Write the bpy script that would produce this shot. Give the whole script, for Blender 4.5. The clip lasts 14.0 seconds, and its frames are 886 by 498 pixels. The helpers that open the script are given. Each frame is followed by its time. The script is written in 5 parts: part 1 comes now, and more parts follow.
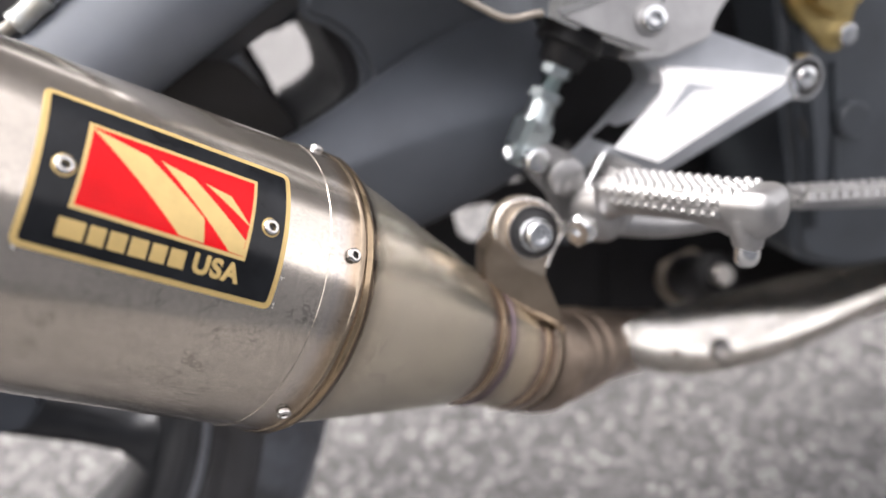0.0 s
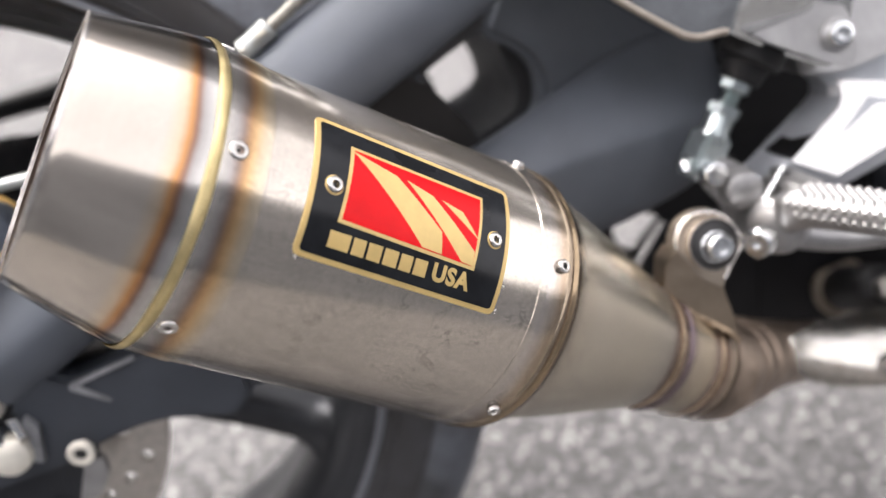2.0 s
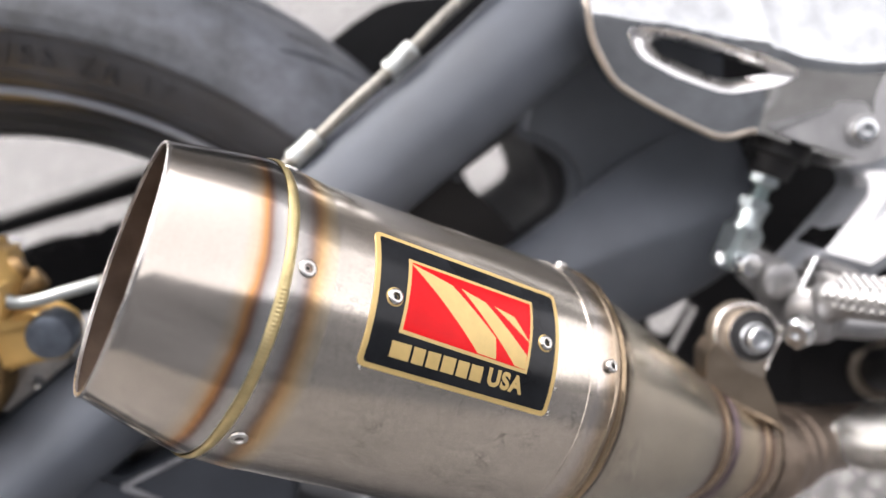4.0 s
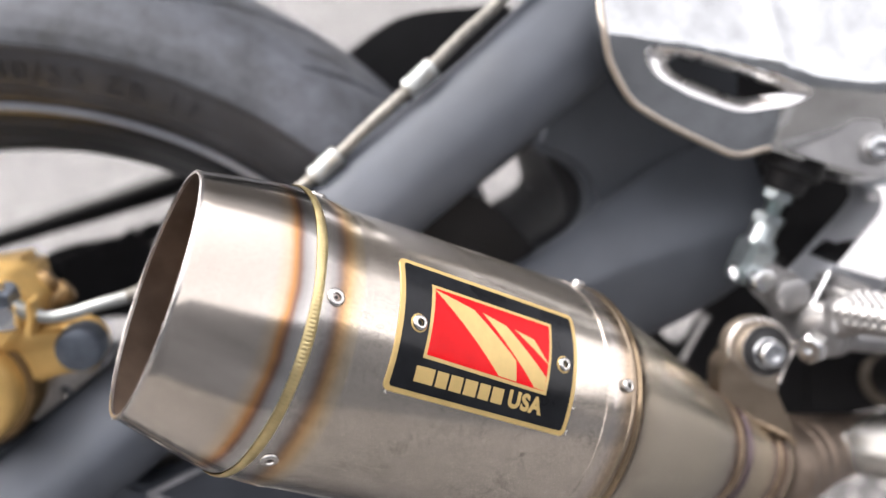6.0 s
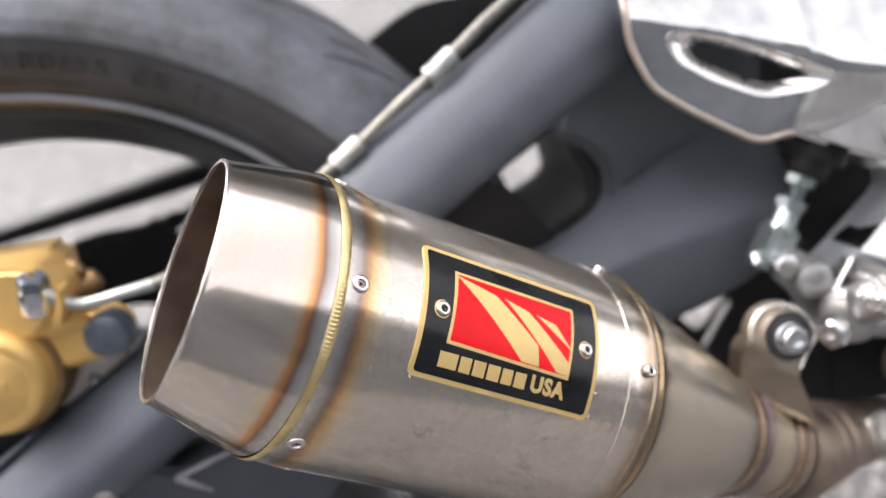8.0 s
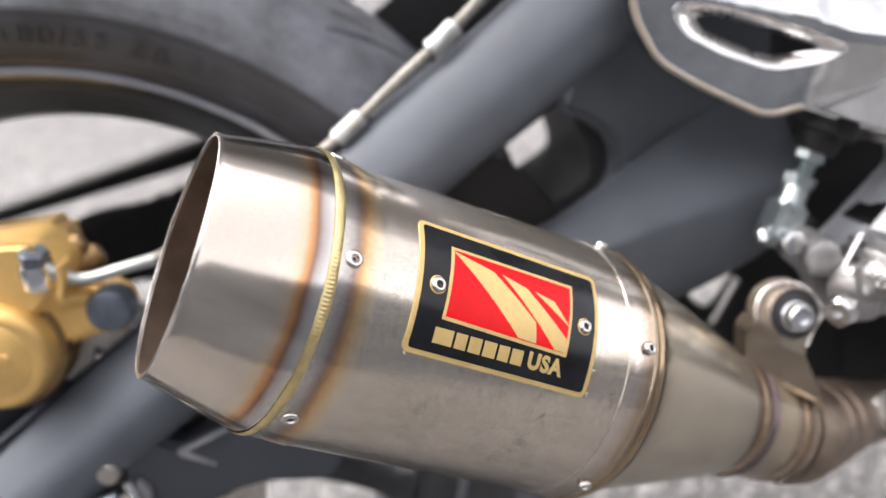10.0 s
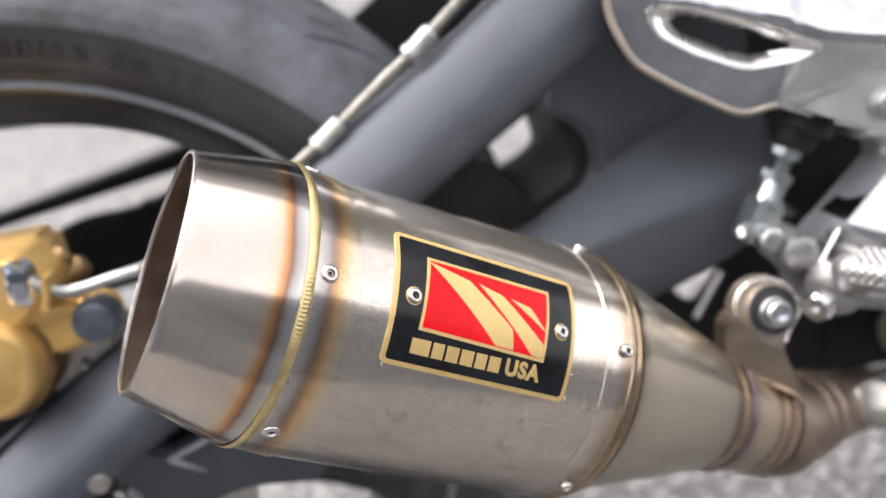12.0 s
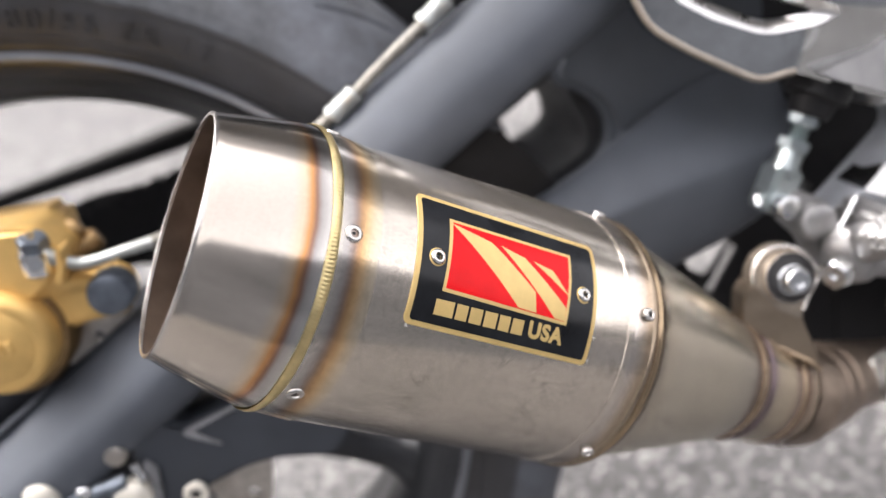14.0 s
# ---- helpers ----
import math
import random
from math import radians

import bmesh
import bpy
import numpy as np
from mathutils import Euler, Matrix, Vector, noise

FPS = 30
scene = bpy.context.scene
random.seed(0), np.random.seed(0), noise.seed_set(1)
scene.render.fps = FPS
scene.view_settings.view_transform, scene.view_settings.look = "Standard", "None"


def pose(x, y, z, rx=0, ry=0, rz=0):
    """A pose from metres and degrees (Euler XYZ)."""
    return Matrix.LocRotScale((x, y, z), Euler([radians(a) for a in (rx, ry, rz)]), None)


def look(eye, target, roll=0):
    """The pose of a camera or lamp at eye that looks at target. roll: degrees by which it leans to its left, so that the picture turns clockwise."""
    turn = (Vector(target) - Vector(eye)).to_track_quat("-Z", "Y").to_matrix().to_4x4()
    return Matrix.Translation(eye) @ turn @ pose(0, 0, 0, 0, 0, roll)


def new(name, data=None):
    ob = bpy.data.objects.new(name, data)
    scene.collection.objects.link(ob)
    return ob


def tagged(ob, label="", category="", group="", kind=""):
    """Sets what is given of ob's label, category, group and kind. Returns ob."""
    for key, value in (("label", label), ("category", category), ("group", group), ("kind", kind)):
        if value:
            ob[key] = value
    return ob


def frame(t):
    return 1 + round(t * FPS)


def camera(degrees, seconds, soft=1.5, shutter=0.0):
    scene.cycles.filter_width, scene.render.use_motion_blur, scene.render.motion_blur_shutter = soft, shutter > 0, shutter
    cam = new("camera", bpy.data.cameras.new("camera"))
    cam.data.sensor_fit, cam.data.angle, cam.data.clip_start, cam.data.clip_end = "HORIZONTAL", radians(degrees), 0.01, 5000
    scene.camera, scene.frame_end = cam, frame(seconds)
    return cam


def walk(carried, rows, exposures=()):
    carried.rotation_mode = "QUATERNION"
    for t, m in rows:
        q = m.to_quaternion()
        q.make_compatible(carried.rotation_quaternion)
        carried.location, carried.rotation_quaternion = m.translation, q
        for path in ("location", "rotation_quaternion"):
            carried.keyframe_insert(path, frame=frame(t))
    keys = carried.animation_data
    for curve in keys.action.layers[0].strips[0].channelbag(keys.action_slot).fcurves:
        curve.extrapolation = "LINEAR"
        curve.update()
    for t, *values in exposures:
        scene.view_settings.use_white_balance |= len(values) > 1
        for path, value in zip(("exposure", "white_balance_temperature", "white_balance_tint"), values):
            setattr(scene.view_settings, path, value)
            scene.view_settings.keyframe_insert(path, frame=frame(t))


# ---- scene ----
cam = camera(58.32, 14.0)
cam.data.dof.use_dof = True
cam.data.dof.focus_distance = 0.258
cam.data.dof.aperture_fstop = 5.0
# seconds, place, turn
ROWS = [
    (0.0, 0.2504, -0.3529, 0.5974, 55.00, -0.00, -18.23),
    (0.5, 0.2333, -0.3696, 0.6176, 55.34, 3.13, -14.61),
    (1.0, 0.2172, -0.3667, 0.6266, 55.66, 3.17, -12.22),
    (1.5, 0.2096, -0.3549, 0.6030, 54.98, 3.03, -11.74),
    (2.0, 0.2118, -0.3578, 0.6135, 55.21, 3.50, -11.51),
    (2.5, 0.2101, -0.3586, 0.6185, 56.40, 4.00, -11.14),
    (3.0, 0.2048, -0.3623, 0.6238, 58.06, 4.44, -11.02),
    (3.5, 0.2007, -0.3616, 0.6248, 59.65, 4.93, -10.95),
    (4.0, 0.2009, -0.3597, 0.6292, 60.68, 5.15, -10.95),
    (6.5, 0.1972, -0.3601, 0.6440, 59.70, 5.61, -10.06),
    (7.0, 0.1998, -0.3605, 0.6433, 59.25, 5.91, -9.80),
    (7.5, 0.1993, -0.3630, 0.6452, 59.14, 6.10, -9.59),
    (8.0, 0.1959, -0.3620, 0.6447, 59.27, 6.27, -9.31),
    (10.5, 0.2038, -0.3603, 0.6416, 57.25, 6.70, -8.31),
    (11.0, 0.2057, -0.3609, 0.6446, 56.95, 6.96, -8.73),
    (11.5, 0.2079, -0.3607, 0.6485, 56.91, 7.26, -9.13),
    (12.0, 0.2092, -0.3607, 0.6486, 56.88, 7.55, -9.37),
    (12.5, 0.2079, -0.3602, 0.6480, 56.71, 7.73, -9.40),
    (13.0, 0.2081, -0.3601, 0.6479, 56.51, 7.67, -9.27),
    (13.5, 0.2086, -0.3603, 0.6465, 56.33, 7.71, -9.32),
    (14.0, 0.2003, -0.3624, 0.6412, 55.99, 7.85, -9.54),
]
walk(cam, [(t, pose(*row)) for t, *row in ROWS], [(0.0, 2.52), (14.0, 2.52)])

# ---- light: bright overcast sky ----
world = bpy.data.worlds.new("sky")
scene.world = world
world.use_nodes = True
wn, wl = world.node_tree.nodes, world.node_tree.links
wn.clear()
sky = wn.new("ShaderNodeTexSky")
sky.sky_type, sky.sun_disc = "NISHITA", False
sky.sun_elevation, sky.sun_rotation = radians(53), radians(-55)
sky.air_density, sky.dust_density = 1.0, 4.0
haze = wn.new("ShaderNodeHueSaturation")
haze.inputs["Saturation"].default_value = 0.10
wbg = wn.new("ShaderNodeBackground")
wbg.inputs["Strength"].default_value = 0.132
wout = wn.new("ShaderNodeOutputWorld")
wl.new(sky.outputs[0], haze.inputs["Color"])
warm = wn.new("ShaderNodeMix")
warm.data_type, warm.blend_type = "RGBA", "MULTIPLY"
warm.inputs[0].default_value = 1.0
warm.inputs[7].default_value = (1.035, 0.985, 0.996, 1)
wl.new(haze.outputs[0], warm.inputs[6])
wl.new(warm.outputs[2], wbg.inputs["Color"])
wl.new(wbg.outputs[0], wout.inputs["Surface"])

sun = new("sun", bpy.data.lights.new("sun", "SUN"))
sun.data.energy, sun.data.angle, sun.data.color = 1.2, radians(45), (1.0, 0.95, 0.89)
sun.matrix_world = look((-2.7, 1.9, 4.35), (0, 0, 0))


# ---- materials ----
class Nodes:
    """A small builder for one node material."""

    def __init__(self, name):
        self.mat = bpy.data.materials.new(name)
        self.mat.use_nodes = True
        self.tree = self.mat.node_tree
        self.bsdf = self.tree.nodes["Principled BSDF"]
        self.coord = self.add("ShaderNodeTexCoord")

    def add(self, kind, **values):
        node = self.tree.nodes.new(kind)
        for key, value in values.items():
            node.inputs[key.replace("_", " ")].default_value = value
        return node

    def link(self, a, b):
        self.tree.links.new(a, b)

    def noise(self, scale, detail=4.0, stretch=(1, 1, 1), rough=0.55):
        mapping = self.add("ShaderNodeMapping", Scale=stretch)
        self.link(self.coord.outputs["Object"], mapping.inputs["Vector"])
        tex = self.add("ShaderNodeTexNoise", Scale=scale, Detail=detail, Roughness=rough)
        self.link(mapping.outputs[0], tex.inputs["Vector"])
        return tex.outputs["Fac"]

    def ramp(self, fac, stops):
        node = self.add("ShaderNodeValToRGB")
        el = node.color_ramp.elements
        while len(el) < len(stops):
            el.new(0.5)
        for e, (p, c) in zip(el, stops):
            e.position = p
            e.color = (*c, 1) if len(c) == 3 else c
        self.link(fac, node.inputs[0])
        return node.outputs[0]

    def math(self, op, a, b=None):
        node = self.add("ShaderNodeMath")
        node.operation = op
        for i, v in enumerate((a, b)):
            if v is None:
                continue
            if isinstance(v, (int, float)):
                node.inputs[i].default_value = v
            else:
                self.link(v, node.inputs[i])
        return node.outputs[0]

    def mix(self, fac, a, b, blend="MIX"):
        node = self.add("ShaderNodeMix")
        node.data_type, node.blend_type = "RGBA", blend
        for sock, v in ((node.inputs[0], fac), (node.inputs[6], a), (node.inputs[7], b)):
            if isinstance(v, (int, float)):
                sock.default_value = v
            elif isinstance(v, tuple):
                sock.default_value = (*v, 1)
            else:
                self.link(v, sock)
        return node.outputs[2]

    def bump(self, height, strength, distance):
        node = self.add("ShaderNodeBump", Strength=strength, Distance=distance)
        self.link(height, node.inputs["Height"])
        self.link(node.outputs[0], self.bsdf.inputs["Normal"])

    def set(self, **values):
        for key, v in values.items():
            sock = self.bsdf.inputs[key.replace("_", " ")]
            if isinstance(v, (int, float)):
                sock.default_value = v
            elif isinstance(v, tuple):
                sock.default_value = (*v, 1)
            else:
                self.link(v, sock)
        return self


def grey(v):
    return (v, v, v)


def plain(name, color, rough, metal=0.0, vary=0.12, scale=60.0, bump=0.15, grain=900.0, stretch=(1, 1, 1), coat=0.0, gloss=0.5):
    """A surface with large stains, fine grain and a little relief."""
    n = Nodes(name)
    big, fine = n.noise(scale, 5.0, stretch), n.noise(grain, 3.0, stretch)
    lo = tuple(max(c * (1 - vary * 1.6), 0) for c in color)
    hi = tuple(min(c * (1 + vary), 1) for c in color)
    n.set(Base_Color=n.ramp(big, [(0.3, lo), (0.7, hi)]), Metallic=metal, Coat_Weight=coat)
    r = n.math("MULTIPLY_ADD", big, rough * 0.5)
    r.node.inputs[2].default_value = rough * 0.75
    n.set(Roughness=r)
    n.bump(fine, bump, 0.0004)
    n.set(Specular_IOR_Level=gloss)
    return n.mat


def steel_material(name, tint, rough=0.15, brushed=1.0, metal=0.88):
    """Brushed stainless steel; tint: stops of heat colour along the object's z (metres)."""
    n = Nodes(name)
    sep = n.add("ShaderNodeSeparateXYZ")
    n.link(n.coord.outputs["Object"], sep.inputs[0])
    wob = n.noise(55.0, 3.0)
    z = n.math("ADD", sep.outputs["Z"], n.math("MULTIPLY", n.math("SUBTRACT", wob, 0.5), 0.0026))
    lo, hi = tint[0][0], tint[-1][0]
    fac = n.math("DIVIDE", n.math("SUBTRACT", z, lo), hi - lo)
    heat = n.ramp(fac, [((p - lo) / (hi - lo), c) for p, c in tint])
    cloud = n.ramp(n.noise(26.0, 6.0), [(0.3, grey(0.90)), (0.72, grey(1.03))])
    lines = n.ramp(n.noise(100.0, 5.0, (0.25, 0.25, 24.0)), [(0.35, grey(1.0 - 0.07 * brushed)), (0.62, grey(1.0))])
    # thin wandering etch marks, in patches low on the outboard side
    etch = n.ramp(n.noise(85.0, 3.0, (1.0, 1.0, 0.8), 0.6), [(0.485, grey(0.0)), (0.497, grey(1.0)), (0.509, grey(1.0)), (0.520, grey(0.0))])
    some = n.ramp(n.noise(60.0, 2.0), [(0.52, grey(0.0)), (0.60, grey(1.0))])
    low = n.math("LESS_THAN", sep.outputs["Y"], 0.006)
    etched = n.math("MULTIPLY", n.math("MULTIPLY", etch, some), n.math("MULTIPLY", low, 0.42 if brushed > 0.9 else 0.0))
    scuff = n.mix(etched, grey(1.0), grey(0.25))
    # fine speckle and short hairlines left by handling
    grain = n.ramp(n.noise(1100.0, 3.0, (1, 1, 0.5)), [(0.36, grey(1.0 - 0.10 * brushed ** 2)), (0.58, grey(1.02))])
    hair = n.ramp(n.noise(240.0, 2.0, (1.0, 0.12, 0.35), 0.8), [(0.488, grey(1.0)), (0.500, grey(1.0 - 0.18 * brushed ** 2)), (0.512, grey(1.0))])
    c = n.mix(1.0, n.mix(1.0, heat, cloud, "MULTIPLY"), lines, "MULTIPLY")
    c = n.mix(1.0, n.mix(1.0, c, grain, "MULTIPLY"), hair, "MULTIPLY")
    n.set(Base_Color=n.mix(1.0, c, scuff, "MULTIPLY"), Metallic=metal)
    brush = n.noise(130.0, 4.0, (0.15, 0.15, 26.0))
    spots = n.noise(70.0, 6.0)
    r = n.math("ADD", n.math("MULTIPLY", spots, 0.05), n.math("MULTIPLY", brush, 0.09 * brushed))
    # fine dust specks in patches
    speck = n.ramp(n.noise(620.0, 2.0, (1, 1, 0.6)), [(0.75, grey(0.0)), (0.80, grey(1.0))])
    dusty = n.ramp(n.noise(45.0, 3.0), [(0.44, grey(0.01)), (0.60, grey(0.10))])
    r = n.math("ADD", r, n.math("MULTIPLY", speck, dusty))
    n.set(Roughness=n.math("ADD", r, rough - 0.025 - 0.045 * brushed), Anisotropic=0.3)
    n.bump(brush, 0.02 * brushed, 0.00006)
    return n.mat


STEEL = (0.690, 0.625, 0.547)
CAN_TINT = [
    (-0.0545, (0.58, 0.50, 0.41)), (-0.0425, (0.50, 0.40, 0.28)), (-0.0412, (0.13, 0.085, 0.06)), (-0.0398, (0.46, 0.35, 0.23)),
    (-0.0380, (0.50, 0.37, 0.23)), (-0.0366, (0.20, 0.13, 0.085)), (-0.0352, (0.50, 0.41, 0.30)), (-0.0330, (0.46, 0.35, 0.25)), (-0.0300, (0.58, 0.50, 0.42)), (-0.0262, (0.66, 0.60, 0.55)), (-0.0240, STEEL),
    (0.0780, STEEL), (0.0812, STEEL), (0.0816, (0.74, 0.65, 0.51)), (0.0838, (0.74, 0.61, 0.44)), (0.0865, (0.74, 0.50, 0.26)), (0.0885, (0.50, 0.30, 0.16)),
    (0.0902, (0.33, 0.25, 0.21)), (0.0925, (0.46, 0.43, 0.41)), (0.0950, (0.60, 0.57, 0.52)), (0.0975, (0.74, 0.58, 0.22)), (0.0995, (0.64, 0.62, 0.58)),
    (0.1020, (0.47, 0.44, 0.42)), (0.1036, (0.32, 0.19, 0.14)), (0.1052, (0.66, 0.34, 0.14)), (0.1075, (0.74, 0.60, 0.44)), (0.1110, STEEL), (0.1320, STEEL)]
CAN = steel_material("brushed_stainless", [(z, tuple(v * 0.87 for v in c)) for z, c in CAN_TINT], 0.165, 1.0, 0.90)
CONE_END = steel_material("polished_stainless", [(z, tuple(v * 0.92 for v in c)) for z, c in CAN_TINT[14:]], 0.145, 0.4, 1.0)
CONE = steel_material("heat_tinted_stainless", [
    (-0.2000, (0.40, 0.31, 0.24)), (-0.1780, (0.46, 0.37, 0.28)), (-0.1720, (0.20, 0.13, 0.10)), (-0.1690, (0.62, 0.45, 0.26)), (-0.1660, (0.24, 0.17, 0.15)),
    (-0.1600, (0.60, 0.51, 0.38)), (-0.1480, (0.56, 0.48, 0.37)), (-0.1425, (0.20, 0.15, 0.17)), (-0.1390, (0.30, 0.23, 0.20)), (-0.1350, (0.66, 0.47, 0.24)),
    (-0.1320, (0.36, 0.24, 0.16)), (-0.1285, (0.24, 0.18, 0.15)), (-0.1240, (0.66, 0.60, 0.50)), (-0.1000, (0.73, 0.66, 0.53)), (-0.0600, (0.73, 0.66, 0.54)), (-0.0400, (0.68, 0.59, 0.46))], 0.23)
BEAD = plain("straw_weld_bead", (0.70, 0.57, 0.29), 0.34, 1.0, 0.15, 120, 0.2)
BEAD_BROWN = plain("browned_weld_bead", (0.44, 0.34, 0.24), 0.30, 1.0, 0.25, 120, 0.2)
SOOT = plain("sooted_steel_inside", (0.17, 0.125, 0.095), 0.45, 0.6, 0.2, 60, 0.3)
LIP = plain("bare_steel_edge", (0.70, 0.66, 0.62), 0.25, 1.0, 0.08, 200, 0.1)
PIPE = plain("browned_exhaust_pipe", (0.39, 0.31, 0.245), 0.40, 1.0, 0.30, 50, 0.3)
SHIELD = plain("polished_heat_shield", (0.80, 0.765, 0.71), 0.16, 1.0, 0.06, 40, 0.08)
RIVET = plain("steel_rivet", (0.60, 0.58, 0.55), 0.24, 1.0, 0.06, 300, 0.1)
HOLE = plain("dark_bore_and_shade", (0.02, 0.02, 0.02), 0.6)
GOLD = plain("gold_print", (0.60, 0.43, 0.17), 0.38, 0.3, 0.06, 200, 0.05)
BLACK_PRINT = plain("black_enamel_plate", (0.012, 0.013, 0.015), 0.16, 0.0, 0.3, 90, 0.06, gloss=0.22)
RED = plain("red_enamel", (0.66, 0.006, 0.010), 0.20, 0.0, 0.05, 120, 0.04, gloss=0.12)
GLUE = plain("dried_adhesive", (0.62, 0.60, 0.56), 0.5, 0.0, 0.1, 300, 0.3)
SWING = plain("dark_grey_satin_paint", (0.078, 0.088, 0.106), 0.62, 0.15, 0.12, 26, 0.18, 700)
FRAME = plain("dark_grey_frame_paint", (0.055, 0.062, 0.072), 0.45, 0.2, 0.14, 26, 0.25, 700)
# darker copy of the arm's paint, for the shaded axle end
AXLE_SHADE_PAINT = plain("shaded_axle_paint", (0.040, 0.046, 0.057), 0.42, 0.2, 0.14, 26, 0.25, 700)
INSIDE_SHADE = plain("inside_wall_shade", (0.025, 0.026, 0.029), 0.6, 0.0, 0.2, 40, 0.3)
# also on sheets that stand in for shade
BLACK = plain("black_plastic_and_shade", (0.008, 0.008, 0.009), 0.55, 0.0, 0.3, 40, 0.3, gloss=0.3)
RUBBER = plain("black_rubber", (0.017, 0.017, 0.018), 0.55, 0.0, 0.25, 60, 0.4)
RIM = plain("black_satin_rim", (0.038, 0.040, 0.045), 0.34, 0.40, 0.15, 40, 0.12)
ALLOY = plain("polished_cast_aluminium", (0.80, 0.79, 0.77), 0.14, 1.0, 0.07, 45, 0.12, 500)
SCUFFED = plain("scuffed_polished_aluminium", (0.56, 0.575, 0.58), 0.14, 1.0, 0.14, 70, 0.06, 260)
SCUFF_RIM = plain("satin_slot_rim", (0.76, 0.75, 0.74), 0.28, 1.0, 0.06, 70, 0.06, 260)
# beige puts the mirrored ground into the rolled edge's colour
BEIGE_EDGE = plain("edge_with_mirrored_ground", (0.44, 0.39, 0.33), 0.36, 0.9, 0.1, 120, 0.1)
CAST = plain("bead_blasted_aluminium", (0.345, 0.342, 0.34), 0.40, 0.85, 0.12, 60, 0.5, 1200)
BRAID = plain("braided_steel_hose", (0.25, 0.24, 0.215), 0.42, 0.6, 0.2, 300, 0.6, 1500)
TAB = plain("bronzed_steel_sheet", (0.38, 0.31, 0.235), 0.32, 1.0, 0.14, 70, 0.1)
EAR = plain("pale_bronzed_steel", (0.44, 0.375, 0.30), 0.36, 0.9, 0.15, 80, 0.2)
CHROME = plain("plated_steel", (0.72, 0.73, 0.74), 0.2, 1.0, 0.08, 120, 0.1)
ZINC = plain("zinc_passivated_steel", (0.47, 0.52, 0.52), 0.30, 1.0, 0.12, 90, 0.1)
SLEEVE = plain("dull_plated_sleeve", (0.44, 0.46, 0.445), 0.38, 0.8, 0.1, 150, 0.2)
CREAM = plain("pale_bare_casting", (0.74, 0.71, 0.63), 0.36, 0.35, 0.10, 120, 0.2)
RUBBED = plain("rubbed_bare_metal", (0.30, 0.305, 0.32), 0.45, 0.6, 0.25, 120, 0.3)
COWL = plain("pale_grey_for_mirrored_strip", (0.40, 0.40, 0.41), 0.40, 0.1, 0.08, 20, 0.05)
# greyer copy of the polished casting, for its darker side reflections
BRACKET = plain("bracket_side_reflection_grey", (0.42, 0.44, 0.47), 0.40, 0.30, 0.1, 50, 0.2, 700)
RIM_LIP = plain("satin_grey_rim_lip", (0.20, 0.21, 0.235), 0.42, 0.4, 0.08, 60, 0.1)
DISC = plain("brake_disc_steel", (0.50, 0.47, 0.43), 0.32, 1.0, 0.12, 200, 0.3, 500)
CALIPER = plain("gold_anodised_caliper", (0.66, 0.43, 0.15), 0.42, 0.45, 0.12, 50, 0.35, 800)
BRONZE = plain("tarnished_bolt_and_shade", (0.26, 0.17, 0.08), 0.45, 0.8, 0.3, 120, 0.3)
GREYBOLT = plain("grey_plated_bolt", (0.13, 0.15, 0.18), 0.42, 0.7, 0.2, 120, 0.3)
GOLDPLATE = plain("yellow_zinc_plate", (0.50, 0.38, 0.16), 0.34, 0.9, 0.15, 60, 0.2)


def tyre_material(name, color, rough, dust):
    n = Nodes(name)
    d = n.ramp(n.noise(24.0, 9.0, (1, 1, 1), 0.62), [(0.36, grey(0.02)), (0.64, grey(0.95))])
    n.set(Base_Color=n.mix(n.math("MULTIPLY", d, dust), color, (0.140, 0.151, 0.175)), Roughness=rough)
    n.bump(n.noise(700.0, 4.0), 0.35, 0.0005)
    return n.mat


SIDEWALL = tyre_material("tyre_sidewall_rubber", (0.030, 0.029, 0.030), 0.50, 0.20)
TREAD = tyre_material("dusty_tyre_tread", (0.045, 0.047, 0.050), 0.62, 1.0)


def asphalt_material():
    n = Nodes("weathered_asphalt")
    vor = n.add("ShaderNodeTexVoronoi", Scale=185.0, Randomness=1.0)
    n.link(n.coord.outputs["Object"], vor.inputs["Vector"])
    sep = n.add("ShaderNodeSeparateColor")
    n.link(vor.outputs["Color"], sep.inputs[0])
    stone = n.ramp(sep.outputs[0], [(0.0, (0.066, 0.064, 0.064)), (0.45, (0.108, 0.106, 0.107)), (0.75, (0.150, 0.147, 0.148)), (0.90, (0.25, 0.245, 0.245)), (1.0, (0.46, 0.45, 0.44))])
    gap = n.ramp(vor.outputs["Distance"], [(0.30, grey(1.0)), (0.62, grey(0.45))])
    sand = n.ramp(n.noise(420.0, 3.0), [(0.35, grey(0.75)), (0.7, grey(1.15))])
    patch = n.ramp(n.noise(3.0, 5.0), [(0.3, grey(0.88)), (0.7, grey(1.08))])
    c = n.mix(1.0, n.mix(1.0, n.mix(1.0, stone, gap, "MULTIPLY"), sand, "MULTIPLY"), patch, "MULTIPLY")
    n.set(Base_Color=c, Roughness=0.85)
    h = n.math("SUBTRACT", 1.0, vor.outputs["Distance"])
    n.bump(h, 0.8, 0.004)
    return n.mat


ASPHALT = asphalt_material()
MIRRORED_DARK = plain("dark_for_mirrored_band", (0.085, 0.090, 0.100), 0.85, 0.0, 0.25, 3.0, 0.4, 160.0, gloss=0.2)
TREES = plain("dark_mirrored_horizon", (0.038, 0.041, 0.044), 0.9, 0.0, 0.5, 0.6, 0.2, 3.0, gloss=0.1)

# ---- building helpers ----
LEAN = -13.82
AXLE = 0.3107
BIKE = pose(0, 0, AXLE, LEAN, 0, 0)          # bike space: x ahead, y to its left, z up, origin at the rim's outer edge on the axle line
